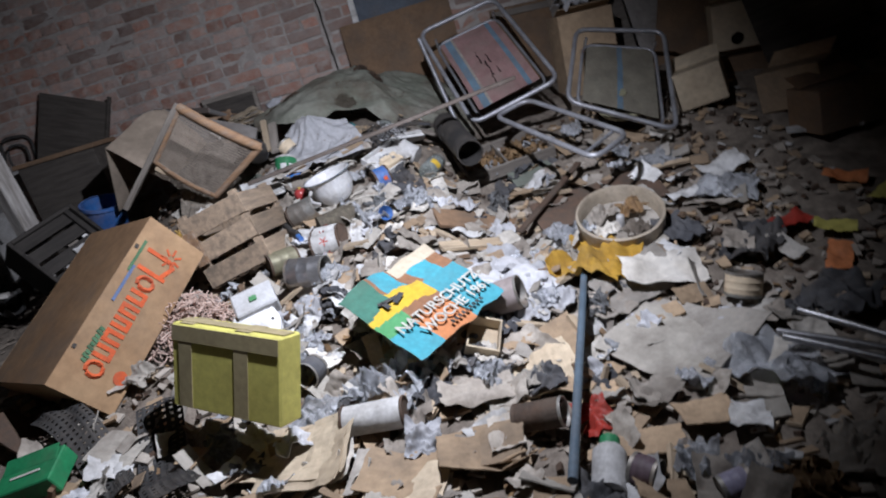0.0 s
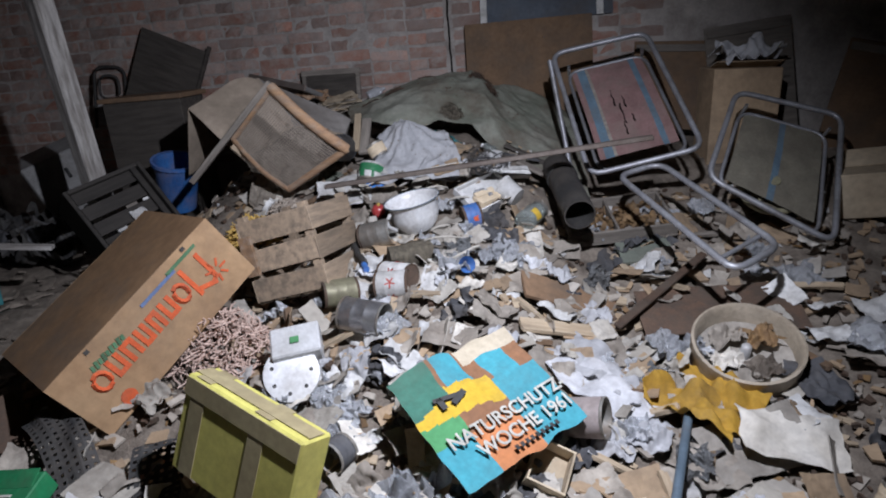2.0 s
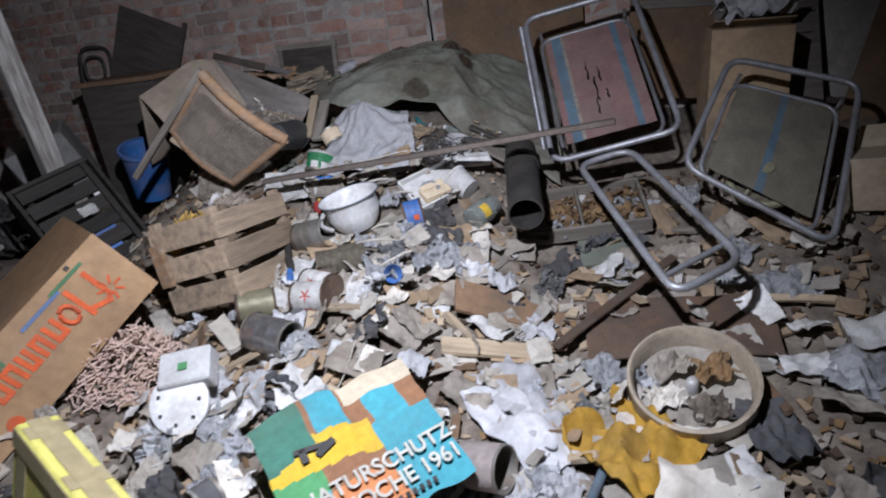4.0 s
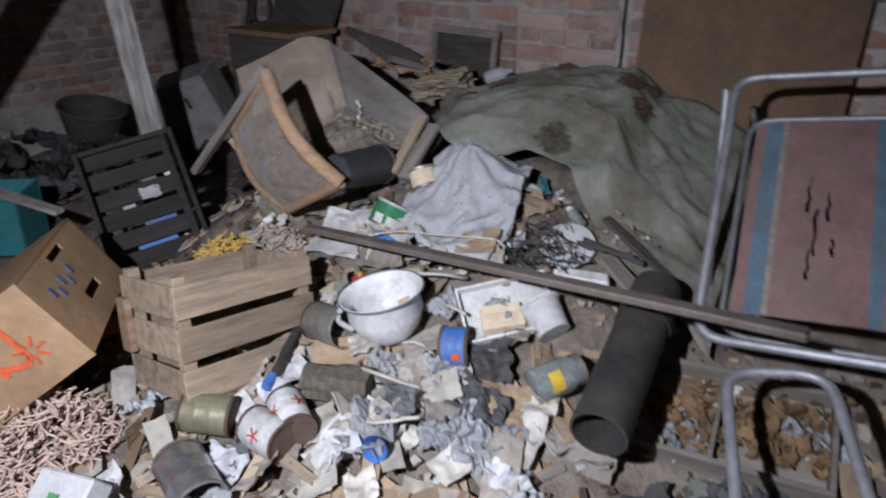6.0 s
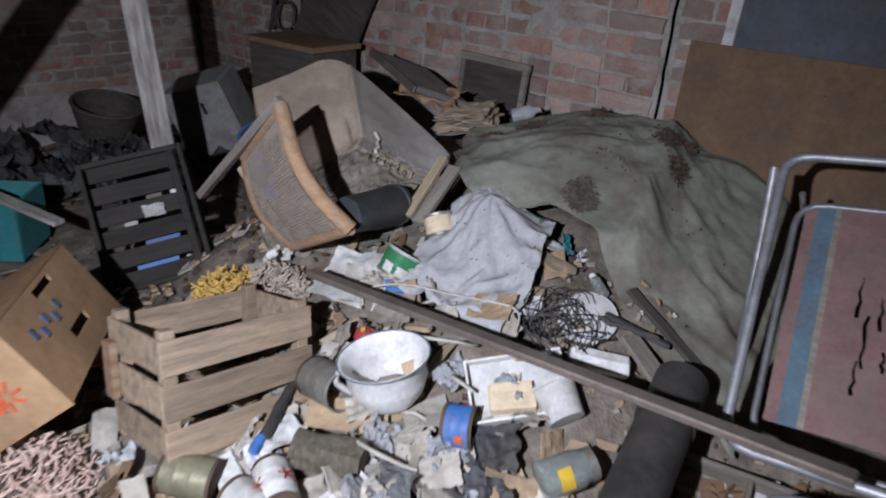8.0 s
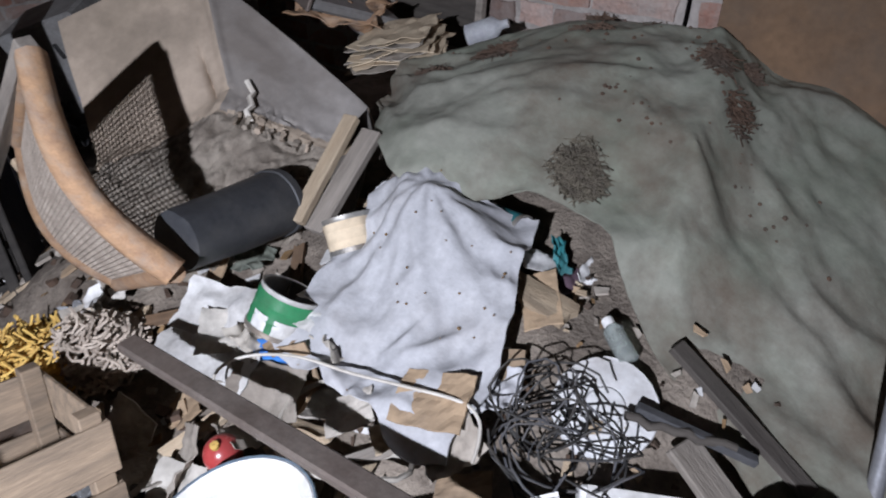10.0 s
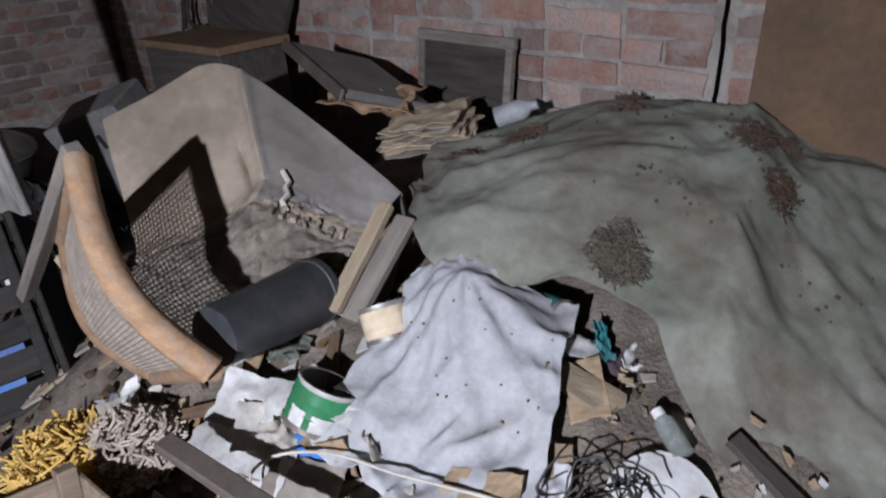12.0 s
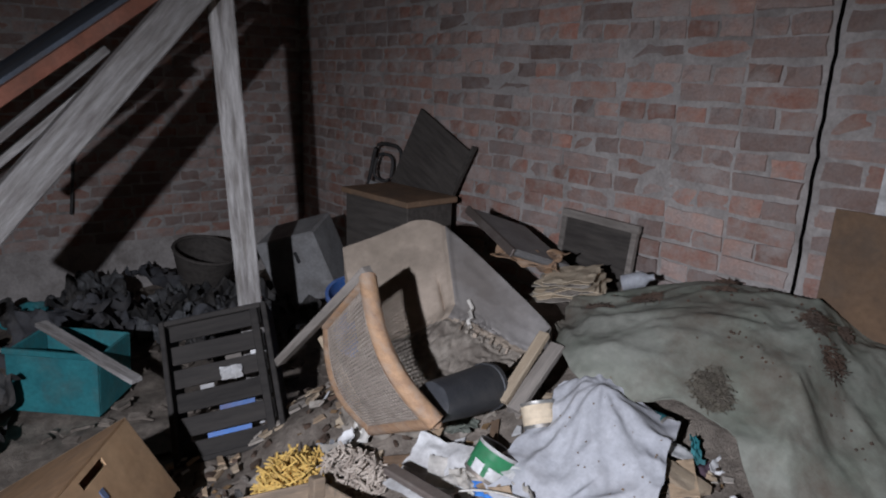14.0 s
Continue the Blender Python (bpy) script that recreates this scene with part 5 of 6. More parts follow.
# poster
def poster():
    w, h = 0.47, 0.42
    tl, tr, br, bl = Vector((0.19, -2.564, 0.344)), Vector((0.6, -2.24, 0.35)), Vector((0.775, -2.345, 0.21)), Vector((0.525, -2.85, 0.15))
    c = (tl + tr + br + bl) / 4 + Vector((0, 0, 0.03))
    ex = ((br - bl) + (tr - tl)).normalized()
    ez = ex.cross((tl - bl) + (tr - br)).normalized()
    m = Matrix((ex, ez.cross(ex), ez)).transposed().to_4x4()
    m.translation = c
    m = m @ pose(-0.015, -0.02, 0, 0, 0, -2) @ pose(-w / 2, -h / 2, 0)
    mats = [M["p_cream"], M["p_green"], M["p_yellow"], M["p_blue"], M["p_orange"], M["p_brown"], M["p_leaf"], M["paper"]]

    def pick(u, v):
        if u < 0.3 and v > 0.62 + 0.2 * u:
            return 1
        if v > 0.85 and u > 0.55:
            return 0
        if 0.55 < v + 0.18 * u < 0.8 and u < 0.62:
            return 2
        if u < 0.26:
            return 6 if v > 0.36 else 3
        if v > 0.62:
            return 3 if (u * 3) % 1 < 0.6 else 5
        if u > 0.62:
            return 3
        return 5 if v > 0.34 else 4
    g = G().sheet(lambda u, v: ((u - 0.0) * w + 0.01 * nz3(v * 5, 3), v * h * (1 - 0.12 * abs(u - 0.5)) + 0.014 * nz3(u * 6, 8), 0.015 * nz3(u * 3, v * 3, 1) + 0.045 * max(0, v - 0.6) * math.sin(u * 7) + 0.02), 56, 56, 0.002, pick)
    p = thing("poster", "crumpled printed poster in teal, orange and yellow", "poster", m, mesh=g.mesh("poster", mats, smooth=True))
    for txt, x, y, s in (("NATURSCHUTZ-", 0.035, 0.115, 0.06), ("WOCHE 1961", 0.1, 0.055, 0.06)):
        cu = bpy.data.curves.new("lettering", "FONT")
        cu.body, cu.size, cu.extrude, cu.offset = txt, s, 0.001, 0.0012
        cu.materials.append(M["ink_w"])
        t = new("lettering", cu)
        t.parent, t.matrix_basis = p, pose(x, y, 0.034)
        tagged(t, "white printed words")
    for i in range(9):
        part("small_print", G().box(0.012, 0.016, 0.001, pose(0.2 + i * 0.02, 0.03, 0.036)), M["ink_k"], p, "dark small print")
    part("emblem", G().box(0.1, 0.014, 0.001, pose(0.13, 0.265, 0.036, 0, 0, -10)).box(0.02, 0.04, 0.001, pose(0.1, 0.255, 0.036)).box(0.06, 0.02, 0.001, pose(0.16, 0.25, 0.0365, 0, 0, 20)), M["ink_k"], p, "black emblem")


poster()

# ---- against the brick wall ----
f = thing("picture_frame", "dark old frame leaning on the brick wall", "frame", pose(-0.784, -0.075, 1.045, -6, 1) @ Matrix.Scale(0.86, 4, (1, 0, 0)))
part("panel", G().box(0.4, 0.012, 0.26), M["darkwood"], f, "dim grey panel")
for sx, sz, px, pz in ((0.47, 0.035, 0, 0.14), (0.47, 0.03, 0, -0.14), (0.03, 0.25, -0.215, 0), (0.03, 0.25, 0.215, 0)):
    part("frame_bar", G().box(sx, 0.025, sz, pose(px, -0.004, pz)), M["grey"], f, bevel=0.003)
bb = thing("brown_board", "brown hardboard sheet leaning on the wall", "board", pose(0.5, -0.09, 1.085, -4))
part("sheet", G().box(0.76, 0.01, 0.62), M["brown"], bb, bevel=0.002)
part("nail", G().lathe([(0.004, 0.0), (0.001, 0.003)], 8, pose(0.1, -0.006, 0.2, 90)), M["alu"], bb)
gp = thing("wall_board", "grey painted panel with white edge strips on the wall", "panel", pose(0.625, -0.02, 1.885))
part("panel", G().box(0.75, 0.014, 1.0), M["slate"], gp)
for a, b in (((-0.39, -0.012, -0.5), (-0.36, -0.012, 0.5)), ((0.3, -0.012, -0.5), (0.3, -0.012, 0.5))):
    board("strip", a, b, 0.012, 0.04, M["white"], gp, "white strip")
board("strip", (-0.3, -0.014, 0.0), (0.4, -0.014, -0.06), 0.012, 0.03, M["white"], gp, "white strip")
for x, y, z, w, h, ry, c, lab in ((1.35, -0.12, 0.95, 0.5, 0.5, 4, "brown", "brown board leaning on the wall"), (1.75, -0.15, 0.9, 0.45, 0.75, -5, "grey", "grey plywood panel in the dark"), (2.35, -0.4, 0.75, 0.55, 0.7, 14, "brown", "brown wardrobe door lying askew"), (2.75, -0.9, 0.6, 0.5, 0.8, -12, "darkwood", "dark wooden panel")):
    t = thing("leaning_panel", lab, "board", pose(x, y, z, -9, ry, -12 if x > 2 else 0))
    part("sheet", G().box(w, 0.018, h), M[c], t, bevel=0.003)
    part("edge_bar", G().box(w - 0.02, 0.012, 0.04, pose(0, -0.016, h / 2 - 0.04)), M["grey"], t, bevel=0.002)
lb = thing("dark_board", "dark square board leaning in the corner", "board", pose(-1.95, -0.1, 1.25, -8, 24, 0))
part("sheet", G().box(0.5, 0.012, 0.5), M["darkwood"], lb)
part("bar", G().box(0.02, 0.03, 0.58, pose(0.25, -0.012, 0.0)), M["darkwood"], lb, bevel=0.003)
tr = thing("hand_trolley", "black tubular hand trolley in the corner", "trolley", pose(-2.44, -0.12, 0.93, -8, 6, 20))
tube_frame("frame", [(-0.11, 0, 0), (-0.1, 0, 0.42), (0.1, 0, 0.42), (0.11, 0, 0)], 0.012, tr, M["black"], closed=False)
tube_frame("handle", [(-0.07, -0.02, 0.2), (-0.06, -0.02, 0.36), (0.06, -0.02, 0.36), (0.07, -0.02, 0.2)], 0.01, tr, M["black"])
part("plate", G().box(0.18, 0.008, 0.16, pose(0, -0.01, 0.1)), M["greyplastic"], tr, bevel=0.002)
stack = thing("paper_stack", "stack of yellowed folded papers beside the cover", "papers", pose(-0.62, -0.42, 0.97, 4, -8, 25))
for k in range(9):
    part("sheet", G().sheet(crumpled(0.26 - 0.008 * k, 0.2, 0.012, nxt()), 12, 10, 0.002), M["cream" if k % 3 else "dirty"], stack, m=pose(0.01 * (k % 3), 0, 0.009 * k, 0, 0, R.gauss(0, 7)))
thing("brown_rag", "brown and white stained cloth on the papers", "rag", pose(-0.79, -0.46, 1.05, 0, 0, 30), mesh=G().sheet(crumpled(0.26, 0.18, 0.045, 41.3, ragged=0.15), 24, 20, 0.003).mesh("rag", M["chairwood"], smooth=True))
lid = thing("suitcase", "grey suitcase lid with a metal edge", "suitcase", pose(-0.9, -0.42, 1.12, -20, 12, -15))
part("shell", G().box(0.4, 0.3, 0.03), M["greyplastic"], lid, bevel=0.008)
part("edge", G().box(0.42, 0.012, 0.035, pose(0, -0.155, 0)), M["steel"], lid, bevel=0.003)
thing("plastic_bottle", "small clear plastic bottle on the papers", "bottle", pose(-0.47, -0.3, 1.03, 0, 70, 30), mesh=G().lathe([(0.001, 0), (0.03, 0.003), (0.03, 0.08), (0.012, 0.1), (0.012, 0.12), (0.001, 0.12)], 16).mesh("bottle", M["clear"], smooth=True))
bl = thing("blue_bin", "blue plastic bin behind the crate", "bin", pose(-1.6, -0.76, 0.5, 10, 15))
part("body", G().lathe([(0.001, 0), (0.1, 0), (0.13, 0.3), (0.125, 0.3), (0.095, 0.01), (0.001, 0.01)], 24), M["blue"], bl, smooth=True)
part("rim", G().lathe([(0.128, 0.285), (0.14, 0.285), (0.14, 0.305), (0.125, 0.305)], 24), M["blue"], bl, smooth=True)
hk = thing("wall_cord", "cord hanging from a peg on the west wall", "cord")
part("peg", G().lathe([(0.04, 0), (0.035, 0.05), (0.001, 0.055)], 14, pose(XW + 0.02, -1.55, 1.35, 0, 90)), M["plaster"], hk, smooth=True)
part("cord", G().tube([(XW + 0.05, -1.55 - 0.06 * i / 8, 1.34 - 0.5 * i / 8) for i in range(9)], 0.01, 6), M["black"], hk, smooth=True)

# wooden tray full of dry leaves, and an old cast wheel
tray = thing("wooden_tray", "shallow grey wooden tray filled with dry leaves", "tray", slope(0.96, -1.1, 14) @ pose(0, 0, 0.03))
part("bottom", G().box(0.5, 0.3, 0.01), M["grey"], tray)
for sx, sy, px, py in ((0.5, 0.014, 0, 0.143), (0.5, 0.014, 0, -0.143), (0.014, 0.27, 0.243, 0), (0.014, 0.27, -0.243, 0), (0.012, 0.27, -0.02, 0)):
    part("side", G().box(sx, sy, 0.055, pose(px, py, 0.033)), M["grey"], tray, bevel=0.002)
for x, y in ((0.88, -1.12), (1.02, -1.08), (1.1, -1.05), (0.95, -1.02)):
    make_leaves("leaves", x, y, 0, 0.22, 0.2)
wh = thing("cast_wheel", "olive brown cast iron hand wheel resting on the lounger", "wheel", pose(1.65, -1.1, 0.56, 38, -8, 10))
part("rim", G().tube([(0.13 * math.cos(i * 0.2618), 0.13 * math.sin(i * 0.2618), 0) for i in range(24)], 0.016, 8, closed=True), M["olive"], wh, smooth=True)
part("disc", G().lathe([(0.12, -0.006), (0.05, 0.02), (0.03, 0.035), (0.001, 0.035)], 24), M["bark"], wh, smooth=True)
part("hub", G().lathe([(0.03, 0.03), (0.026, 0.06), (0.001, 0.062)], 16), M["olive"], wh, smooth=True)
for i in range(5):
    part("spoke", G().tube([(0.03 * math.cos(i * 1.257), 0.03 * math.sin(i * 1.257), 0.035), (0.125 * math.cos(i * 1.257), 0.125 * math.sin(i * 1.257), 0.006)], 0.011, 6), M["olive"], wh, smooth=True)
for x, y, z, L, W, h, c, yw, lab in ((1.62, -0.4, 0.8, 0.34, 0.26, 0.5, "kraft", 8, "tall dusty cardboard box behind the lounger"), (2.46, -0.6, 0.72, 0.26, 0.22, 0.28, "cream", -12, "pale cardboard carton with a round hole"), (2.42, -0.55, 0.32, 0.5, 0.4, 0.5, "brown", -20, "big brown box below the carton")):
    b = thing("cardboard_box", lab, "box", pose(x, y, z, 0, 3, yw))
    part("body", G().box(L, W, h), M[c], b, bevel=0.004)
    part("flap", G().box(L * 0.98, W * 0.4, 0.004, pose(0, -W * 0.34, h / 2 + 0.02, -18)), M[c], b)
    if c == "cream":
        part("round_hole", G().lathe([(0.035, 0), (0.001, 0.0005)], 18, pose(0.0, -W / 2 - 0.002, -0.06, 90)), M["gap"], b, "dark round hole")
thing("white_cloth", "crumpled white cloth on the tall box", "cloth", pose(1.66, -0.4, 1.08, 0, 0, 20), mesh=G().sheet(crumpled(0.3, 0.22, 0.1, 77.1, ragged=0.12), 26, 20, 0.003).mesh("cloth", M["linen"], smooth=True))

# white cables
for k, (x, y, r0) in enumerate(((0.3, -1.32, 0.1), (0.2, -1.55, 0.13), (0.05, -1.25, 0.14), (0.28, -1.66, 0.11))):
    g = G().tube([(x + r0 * (1 + 0.15 * nz3(i * 0.5, k)) * math.cos(i * 0.35 + k), y + r0 * 0.7 * math.sin(i * 0.35 + k), heap_z(x, y) + 0.05 + 0.03 * math.sin(i * 0.6 + k)) for i in range(15)], 0.005, 6)
    thing("white_cable", "loop of dirty white cable", "cable", mesh=g.mesh("cable", M["paper"], smooth=True), group="white cables")

thing("white_cable", "thin white cable arching over the linen", "cable", group="white cables",
      mesh=G().tube([lerp_curve([(-0.179, -1.348, 0.649), (-0.222, -1.313, 0.669), (-0.192, -1.266, 0.694), (-0.098, -1.219, 0.718), (0.022, -1.192, 0.732), (0.122, -1.162, 0.743), (0.216, -1.137, 0.753), (0.258, -1.143, 0.749), (0.280, -1.168, 0.740), (0.293, -1.200, 0.727)], i / 40) for i in range(41)], 0.003, 6).mesh("cable", M["paper"], smooth=True))

# ---- loose things over the heap ----
ITEMS = [
    ("sheet", "red", 1.95, -2.25, 20, 0.16, 0.09),
    ("sheet", "yellow", 2.07, -2.35, -30, 0.14, 0.08),
    ("sheet", "orange", 2.00, -2.51, 60, 0.16, 0.08),
    ("sheet", "white", 1.92, -1.69, 10, 0.2, 0.12),
    ("plastic", "clear", 1.86, -1.92, -20, 0.22, 0.12),
    ("sheet", "paper", 1.64, -2.64, 30, 0.16, 0.1),
    ("sheet", "canvas", 1.33, -2.76, -50, 0.4, 0.3),
    ("sheet", "cream", 0.12, -3.03, -10, 0.3, 0.2),
    ("sheet", "cream", 0.45, -3.20, -10, 0.24, 0.18),
    ("sheet", "kraft", 0.67, -3.12, 5, 0.26, 0.16),
    ("sheet", "cream", 0.90, -2.74, 15, 0.24, 0.2),
    ("sheet", "cream", 0.10, -2.98, -13, 0.39, 0.22),
    ("sheet", "kraft", 0.44, -3.15, -17, 0.26, 0.17),
    ("sheet", "kraft", 0.66, -3.09, -10, 0.28, 0.17),
    ("sheet", "kraft", 0.93, -2.62, 16, 0.27, 0.21),
    ("sheet", "plaster", 1.40, -2.71, -56, 0.45, 0.27),
    ("sheet", "paper", 1.42, -2.36, -1, 0.31, 0.18),
    ("sheet", "dirty", 0.67, -2.84, 15, 0.26, 0.13),
    ("sheet", "kraft", 1.12, -3.21, -5, 0.21, 0.13),
    ("sheet", "kraft", 1.31, -3.14, 8, 0.16, 0.11),
    ("can", "white", 0.35, -2.94, -4, 0.28, 0.10),
    ("can", "rust", 0.86, -3.03, -17, 0.21, 0.09),
    ("plastic", "clear", 0.13, -2.82, -5, 0.16, 0.10),
    ("plastic", "clear", 0.32, -2.76, -11, 0.16, 0.15),
    ("rag", "red", 1.02, -3.05, -82, 0.15, 0.09),
    ("bottle", "white", 1.01, -3.30, -105, 0.17, 0.09),
    ("can", "purple", 1.09, -3.36, -40, 0.09, 0.08),
    ("can", "lilac", 1.27, -3.46, 7, 0.10, 0.07),
    ("plastic", "clear", 1.55, -3.01, -60, 0.34, 0.16),
    ("tube", "alu", 1.70, -3.07, -39, 0.29, 0.02),
    ("tube", "alu", 1.77, -3.01, -56, 0.22, 0.02),
    ("tube", "alu", 1.69, -3.12, -46, 0.22, 0.02),
    ("perf", "black", -0.68, -2.88, -35, 0.60, 0.14),
    ("perf", "black", -0.37, -2.90, -51, 0.44, 0.16),
    ("box", "green", -0.80, -2.96, 2, 0.23, 0.14),
    ("plank", "rust", -1.06, -2.67, -32, 0.29, 0.13),
    ("rag", "ochre", 1.20, -2.21, -41, 0.29, 0.22),
    ("rag", "white", 0.87, -2.08, -34, 0.33, 0.15),
    ("can", "pinkgrey", 0.81, -2.38, -13, 0.22, 0.15),
    ("tray", "cream", 0.70, -2.56, -6, 0.12, 0.14),
    ("can", "alu", 0.02, -2.10, -11, 0.23, 0.15),
    ("straw", "pink", -0.50, -2.25, 28, 0.37, 0.33),
    ("can", "grey", -0.08, -1.55, -1, 0.20, 0.12),
    ("can", "white", 0.08, -1.90, 4, 0.18, 0.11),
    ("plank", "pale", 0.75, -1.90, 23, 0.40, 0.07),
    ("sheet", "pink", 0.46, -2.01, -23, 0.13, 0.04),
    ("plank", "brown", 0.77, -1.69, 14, 0.46, 0.14),
    ("plank", "white", 0.25, -1.67, -5, 0.20, 0.04),
    ("plank", "grey", 0.98, -1.16, 15, 0.53, 0.06),
    ("plank", "greygreen", 1.09, -1.32, 14, 0.24, 0.14),
    ("bar", "rust", 1.13, -1.62, 51, 0.60, 0.03),
    ("plate", "rust", 1.33, -1.70, 6, 0.69, 0.28),
    ("sheet", "plaster", 1.32, -2.38, 23, 0.32, 0.19),
    ("rag", "white", 0.86, -2.19, -37, 0.33, 0.13),
    ("sheet", "dirty", 0.36, -2.14, -14, 0.19, 0.13),
    ("sheet", "kraft", 0.10, -2.23, 20, 0.22, 0.09),
    ("device", "white", -0.15, -2.38, 7, 0.30, 0.16),
    ("leaves", "leaves", 1.09, -0.96, -36, 0.20, 0.18),
    ("can", "blue", 0.33, -1.44, 26, 0.11, 0.11),
    ("can", "white", 0.08, -1.83, -23, 0.20, 0.10),
    ("can", "olive", -0.13, -1.95, 36, 0.19, 0.11),
    ("stick", "black", -0.16, -1.62, -60, 0.32, 0.04),
    ("log", "bark", 0.10, -1.68, 28, 0.19, 0.11),
    ("sheet", "kraft", 0.02, -1.55, 36, 0.23, 0.10),
    ("sheet", "kraft", 0.52, -1.47, 33, 0.14, 0.16),
    ("traywhite", "white", 0.37, -1.26, 49, 0.32, 0.11),
    ("box", "cream", 0.38, -1.29, 46, 0.12, 0.07),
    ("tub", "white", 0.52, -1.25, 67, 0.16, 0.10),
    ("jar", "glass", 0.59, -1.35, 61, 0.18, 0.11),
    ("wires", "wires", 0.38, -1.12, 19, 0.13, 0.17),
    ("box", "white", 0.48, -1.07, 35, 0.16, 0.05),
    ("crate2", "wood", 0.21, -0.87, 1, 0.21, 0.11),
    ("can", "green", -0.22, -1.18, -4, 0.12, 0.12),
    ("can", "yellow", -0.21, -0.97, 55, 0.1, 0.1),
    ("ball", "red", -0.12, -1.38, 27, 0.06, 0.06),
    ("sheet", "white", -0.35, -1.18, 15, 0.26, 0.12),
    ("straw", "gold", -0.71, -1.49, 28, 0.24, 0.22),
    ("straw", "brown", -0.58, -1.37, 19, 0.22, 0.16),
    ("bucket", "dark", -0.52, -1.06, 62, 0.23, 0.15),
    ("plastic", "clear", 0.30, -1.72, 20, 0.13, 0.13),
    ("rag", "dirty", 0.25, -1.72, 16, 0.15, 0.10),
    ("plastic", "clear", 0.43, -1.63, 33, 0.10, 0.08),
    ("funnel", "blue", 0.34, -1.74, 25, 0.09, 0.03),
    ("sheet", "white", 0.28, -1.64, 52, 0.07, 0.06),
    ("sheet", "dirty", 0.08, -1.93, 33, 0.22, 0.06),
    ("plank", "brown", 0.90, -1.02, 28, 0.21, 0.10),
    ("sheet", "white", 0.93, -0.99, 38, 0.13, 0.09),
    ("rag", "white", 0.19, -1.05, -130, 0.13, 0.09),
    ("sheet", "white", -0.33, -1.27, 9, 0.30, 0.09),
    ("box", "blue", -0.18, -1.19, 28, 0.12, 0.04),
    ("sheet", "kraft", -0.19, -1.14, 21, 0.10, 0.07),
    ("sheet", "kraft", 0.18, -1.02, 30, 0.14, 0.07),
    ("rag", "pinkwhite", 0.15, -1.15, 37, 0.13, 0.08),
    ("lid", "grey", 0.38, -0.97, 15, 0.16, 0.11),
    ("stick", "dark", 0.48, -0.94, 26, 0.17, 0.02),
    ("plank", "pale", -0.52, -0.78, 99, 0.26, 0.04),
    ("plank", "grey", -0.47, -0.83, 107, 0.23, 0.04),
    ("plank", "grey", -0.40, -0.83, 125, 0.27, 0.08),
    ("plank", "pale", 0.15, -0.86, -4, 0.20, 0.06),
    ("sheet", "kraft", 0.18, -0.86, -51, 0.14, 0.07),
    ("can", "teal", 0.02, -0.76, -7, 0.12, 0.07),
    ("bottle", "smoke", 0.34, -0.87, -32, 0.05, 0.02),
    ("rag", "greenish", -0.48, -1.07, 18, 0.13, 0.06),
    ("plate", "rust", -0.64, -1.62, 63, 0.27, 0.12),
    ("sheet", "orange", -0.81, -1.88, 47, 0.20, 0.09),
    ("plastic", "black", -0.72, -1.65, 20, 0.18, 0.09),
    ("boxgrey", "grey", -3.92, -0.33, 140, 1.79, 0.56),
    ("tub", "teal", -2.35, -2.20, 144, 0.49, 0.23),
    ("stick", "white", -2.61, -2.04, 27, 0.70, 0.05),
    ("plastic", "teal", -3.12, -1.97, 22, 0.56, 0.25),
    ("table", "rust", -5.63, 1.66, 33, 1.17, 0.45),
    ("basket", "dark", -5.37, -1.00, 8, 1.45, 0.47),
    ("sheet", "white", 1.69, -1.85, 6, 0.14, 0.11),
    ("plastic", "clear", 1.68, -1.49, 15, 0.20, 0.12),
    ("rag", "dark", 1.57, -2.10, -49, 0.19, 0.12),
    ("boxk", "kraft", 1.64, -0.07, 0, 0.26, 0.31),
    ("boxk", "cream", 2.10, -1.00, -21, 0.23, 0.29),
    ("boxk", "kraft", 2.49, -1.28, -45, 0.30, 0.29),
    ("boxk", "brown", 2.51, -1.56, 9, 0.32, 0.24),
    ("sheet", "orange", 2.28, -2.03, -35, 0.16, 0.08),
    ("sheet", "yellow", 2.37, -2.22, 31, 0.22, 0.10),
    ("rag", "dark", 1.78, -2.33, -47, 0.17, 0.18),
    ("rag", "dark", 1.88, -2.72, -69, 0.22, 0.18),
    ("plank", "white", 2.43, -1.59, -23, 0.31, 0.05),
    ("plastic", "clear", 1.86, -1.88, -18, 0.24, 0.12),
    ("sheet", "white", 1.48, -2.26, 121, 0.13, 0.11),
    ("can", "cream", 1.62, -2.62, -48, 0.11, 0.12),
    ("rag", "dirty", 1.58, -3.37, -54, 0.10, 0.12),
    ("plastic", "clear", 1.22, -3.33, -25, 0.10, 0.10),
    ("leaves", "leaves", 1.42, -3.47, -20, 0.14, 0.10),
    ("plastic", "clear", 0.47, -2.70, -41, 0.17, 0.13),
    ("can", "dark", 0.09, -2.65, -111, 0.10, 0.10),
    ("sheet", "white", 0.18, -2.55, 23, 0.05, 0.06),
    ("sheet", "canvas", -0.56, -2.87, -13, 0.17, 0.15),
]
for kind, c, x, y, yaw, L, W in ITEMS:
    MAKERS[kind](c, min(max(x, XW + 0.3), XE - 0.4), y, yaw, min(L, 0.6), min(W, 0.4))

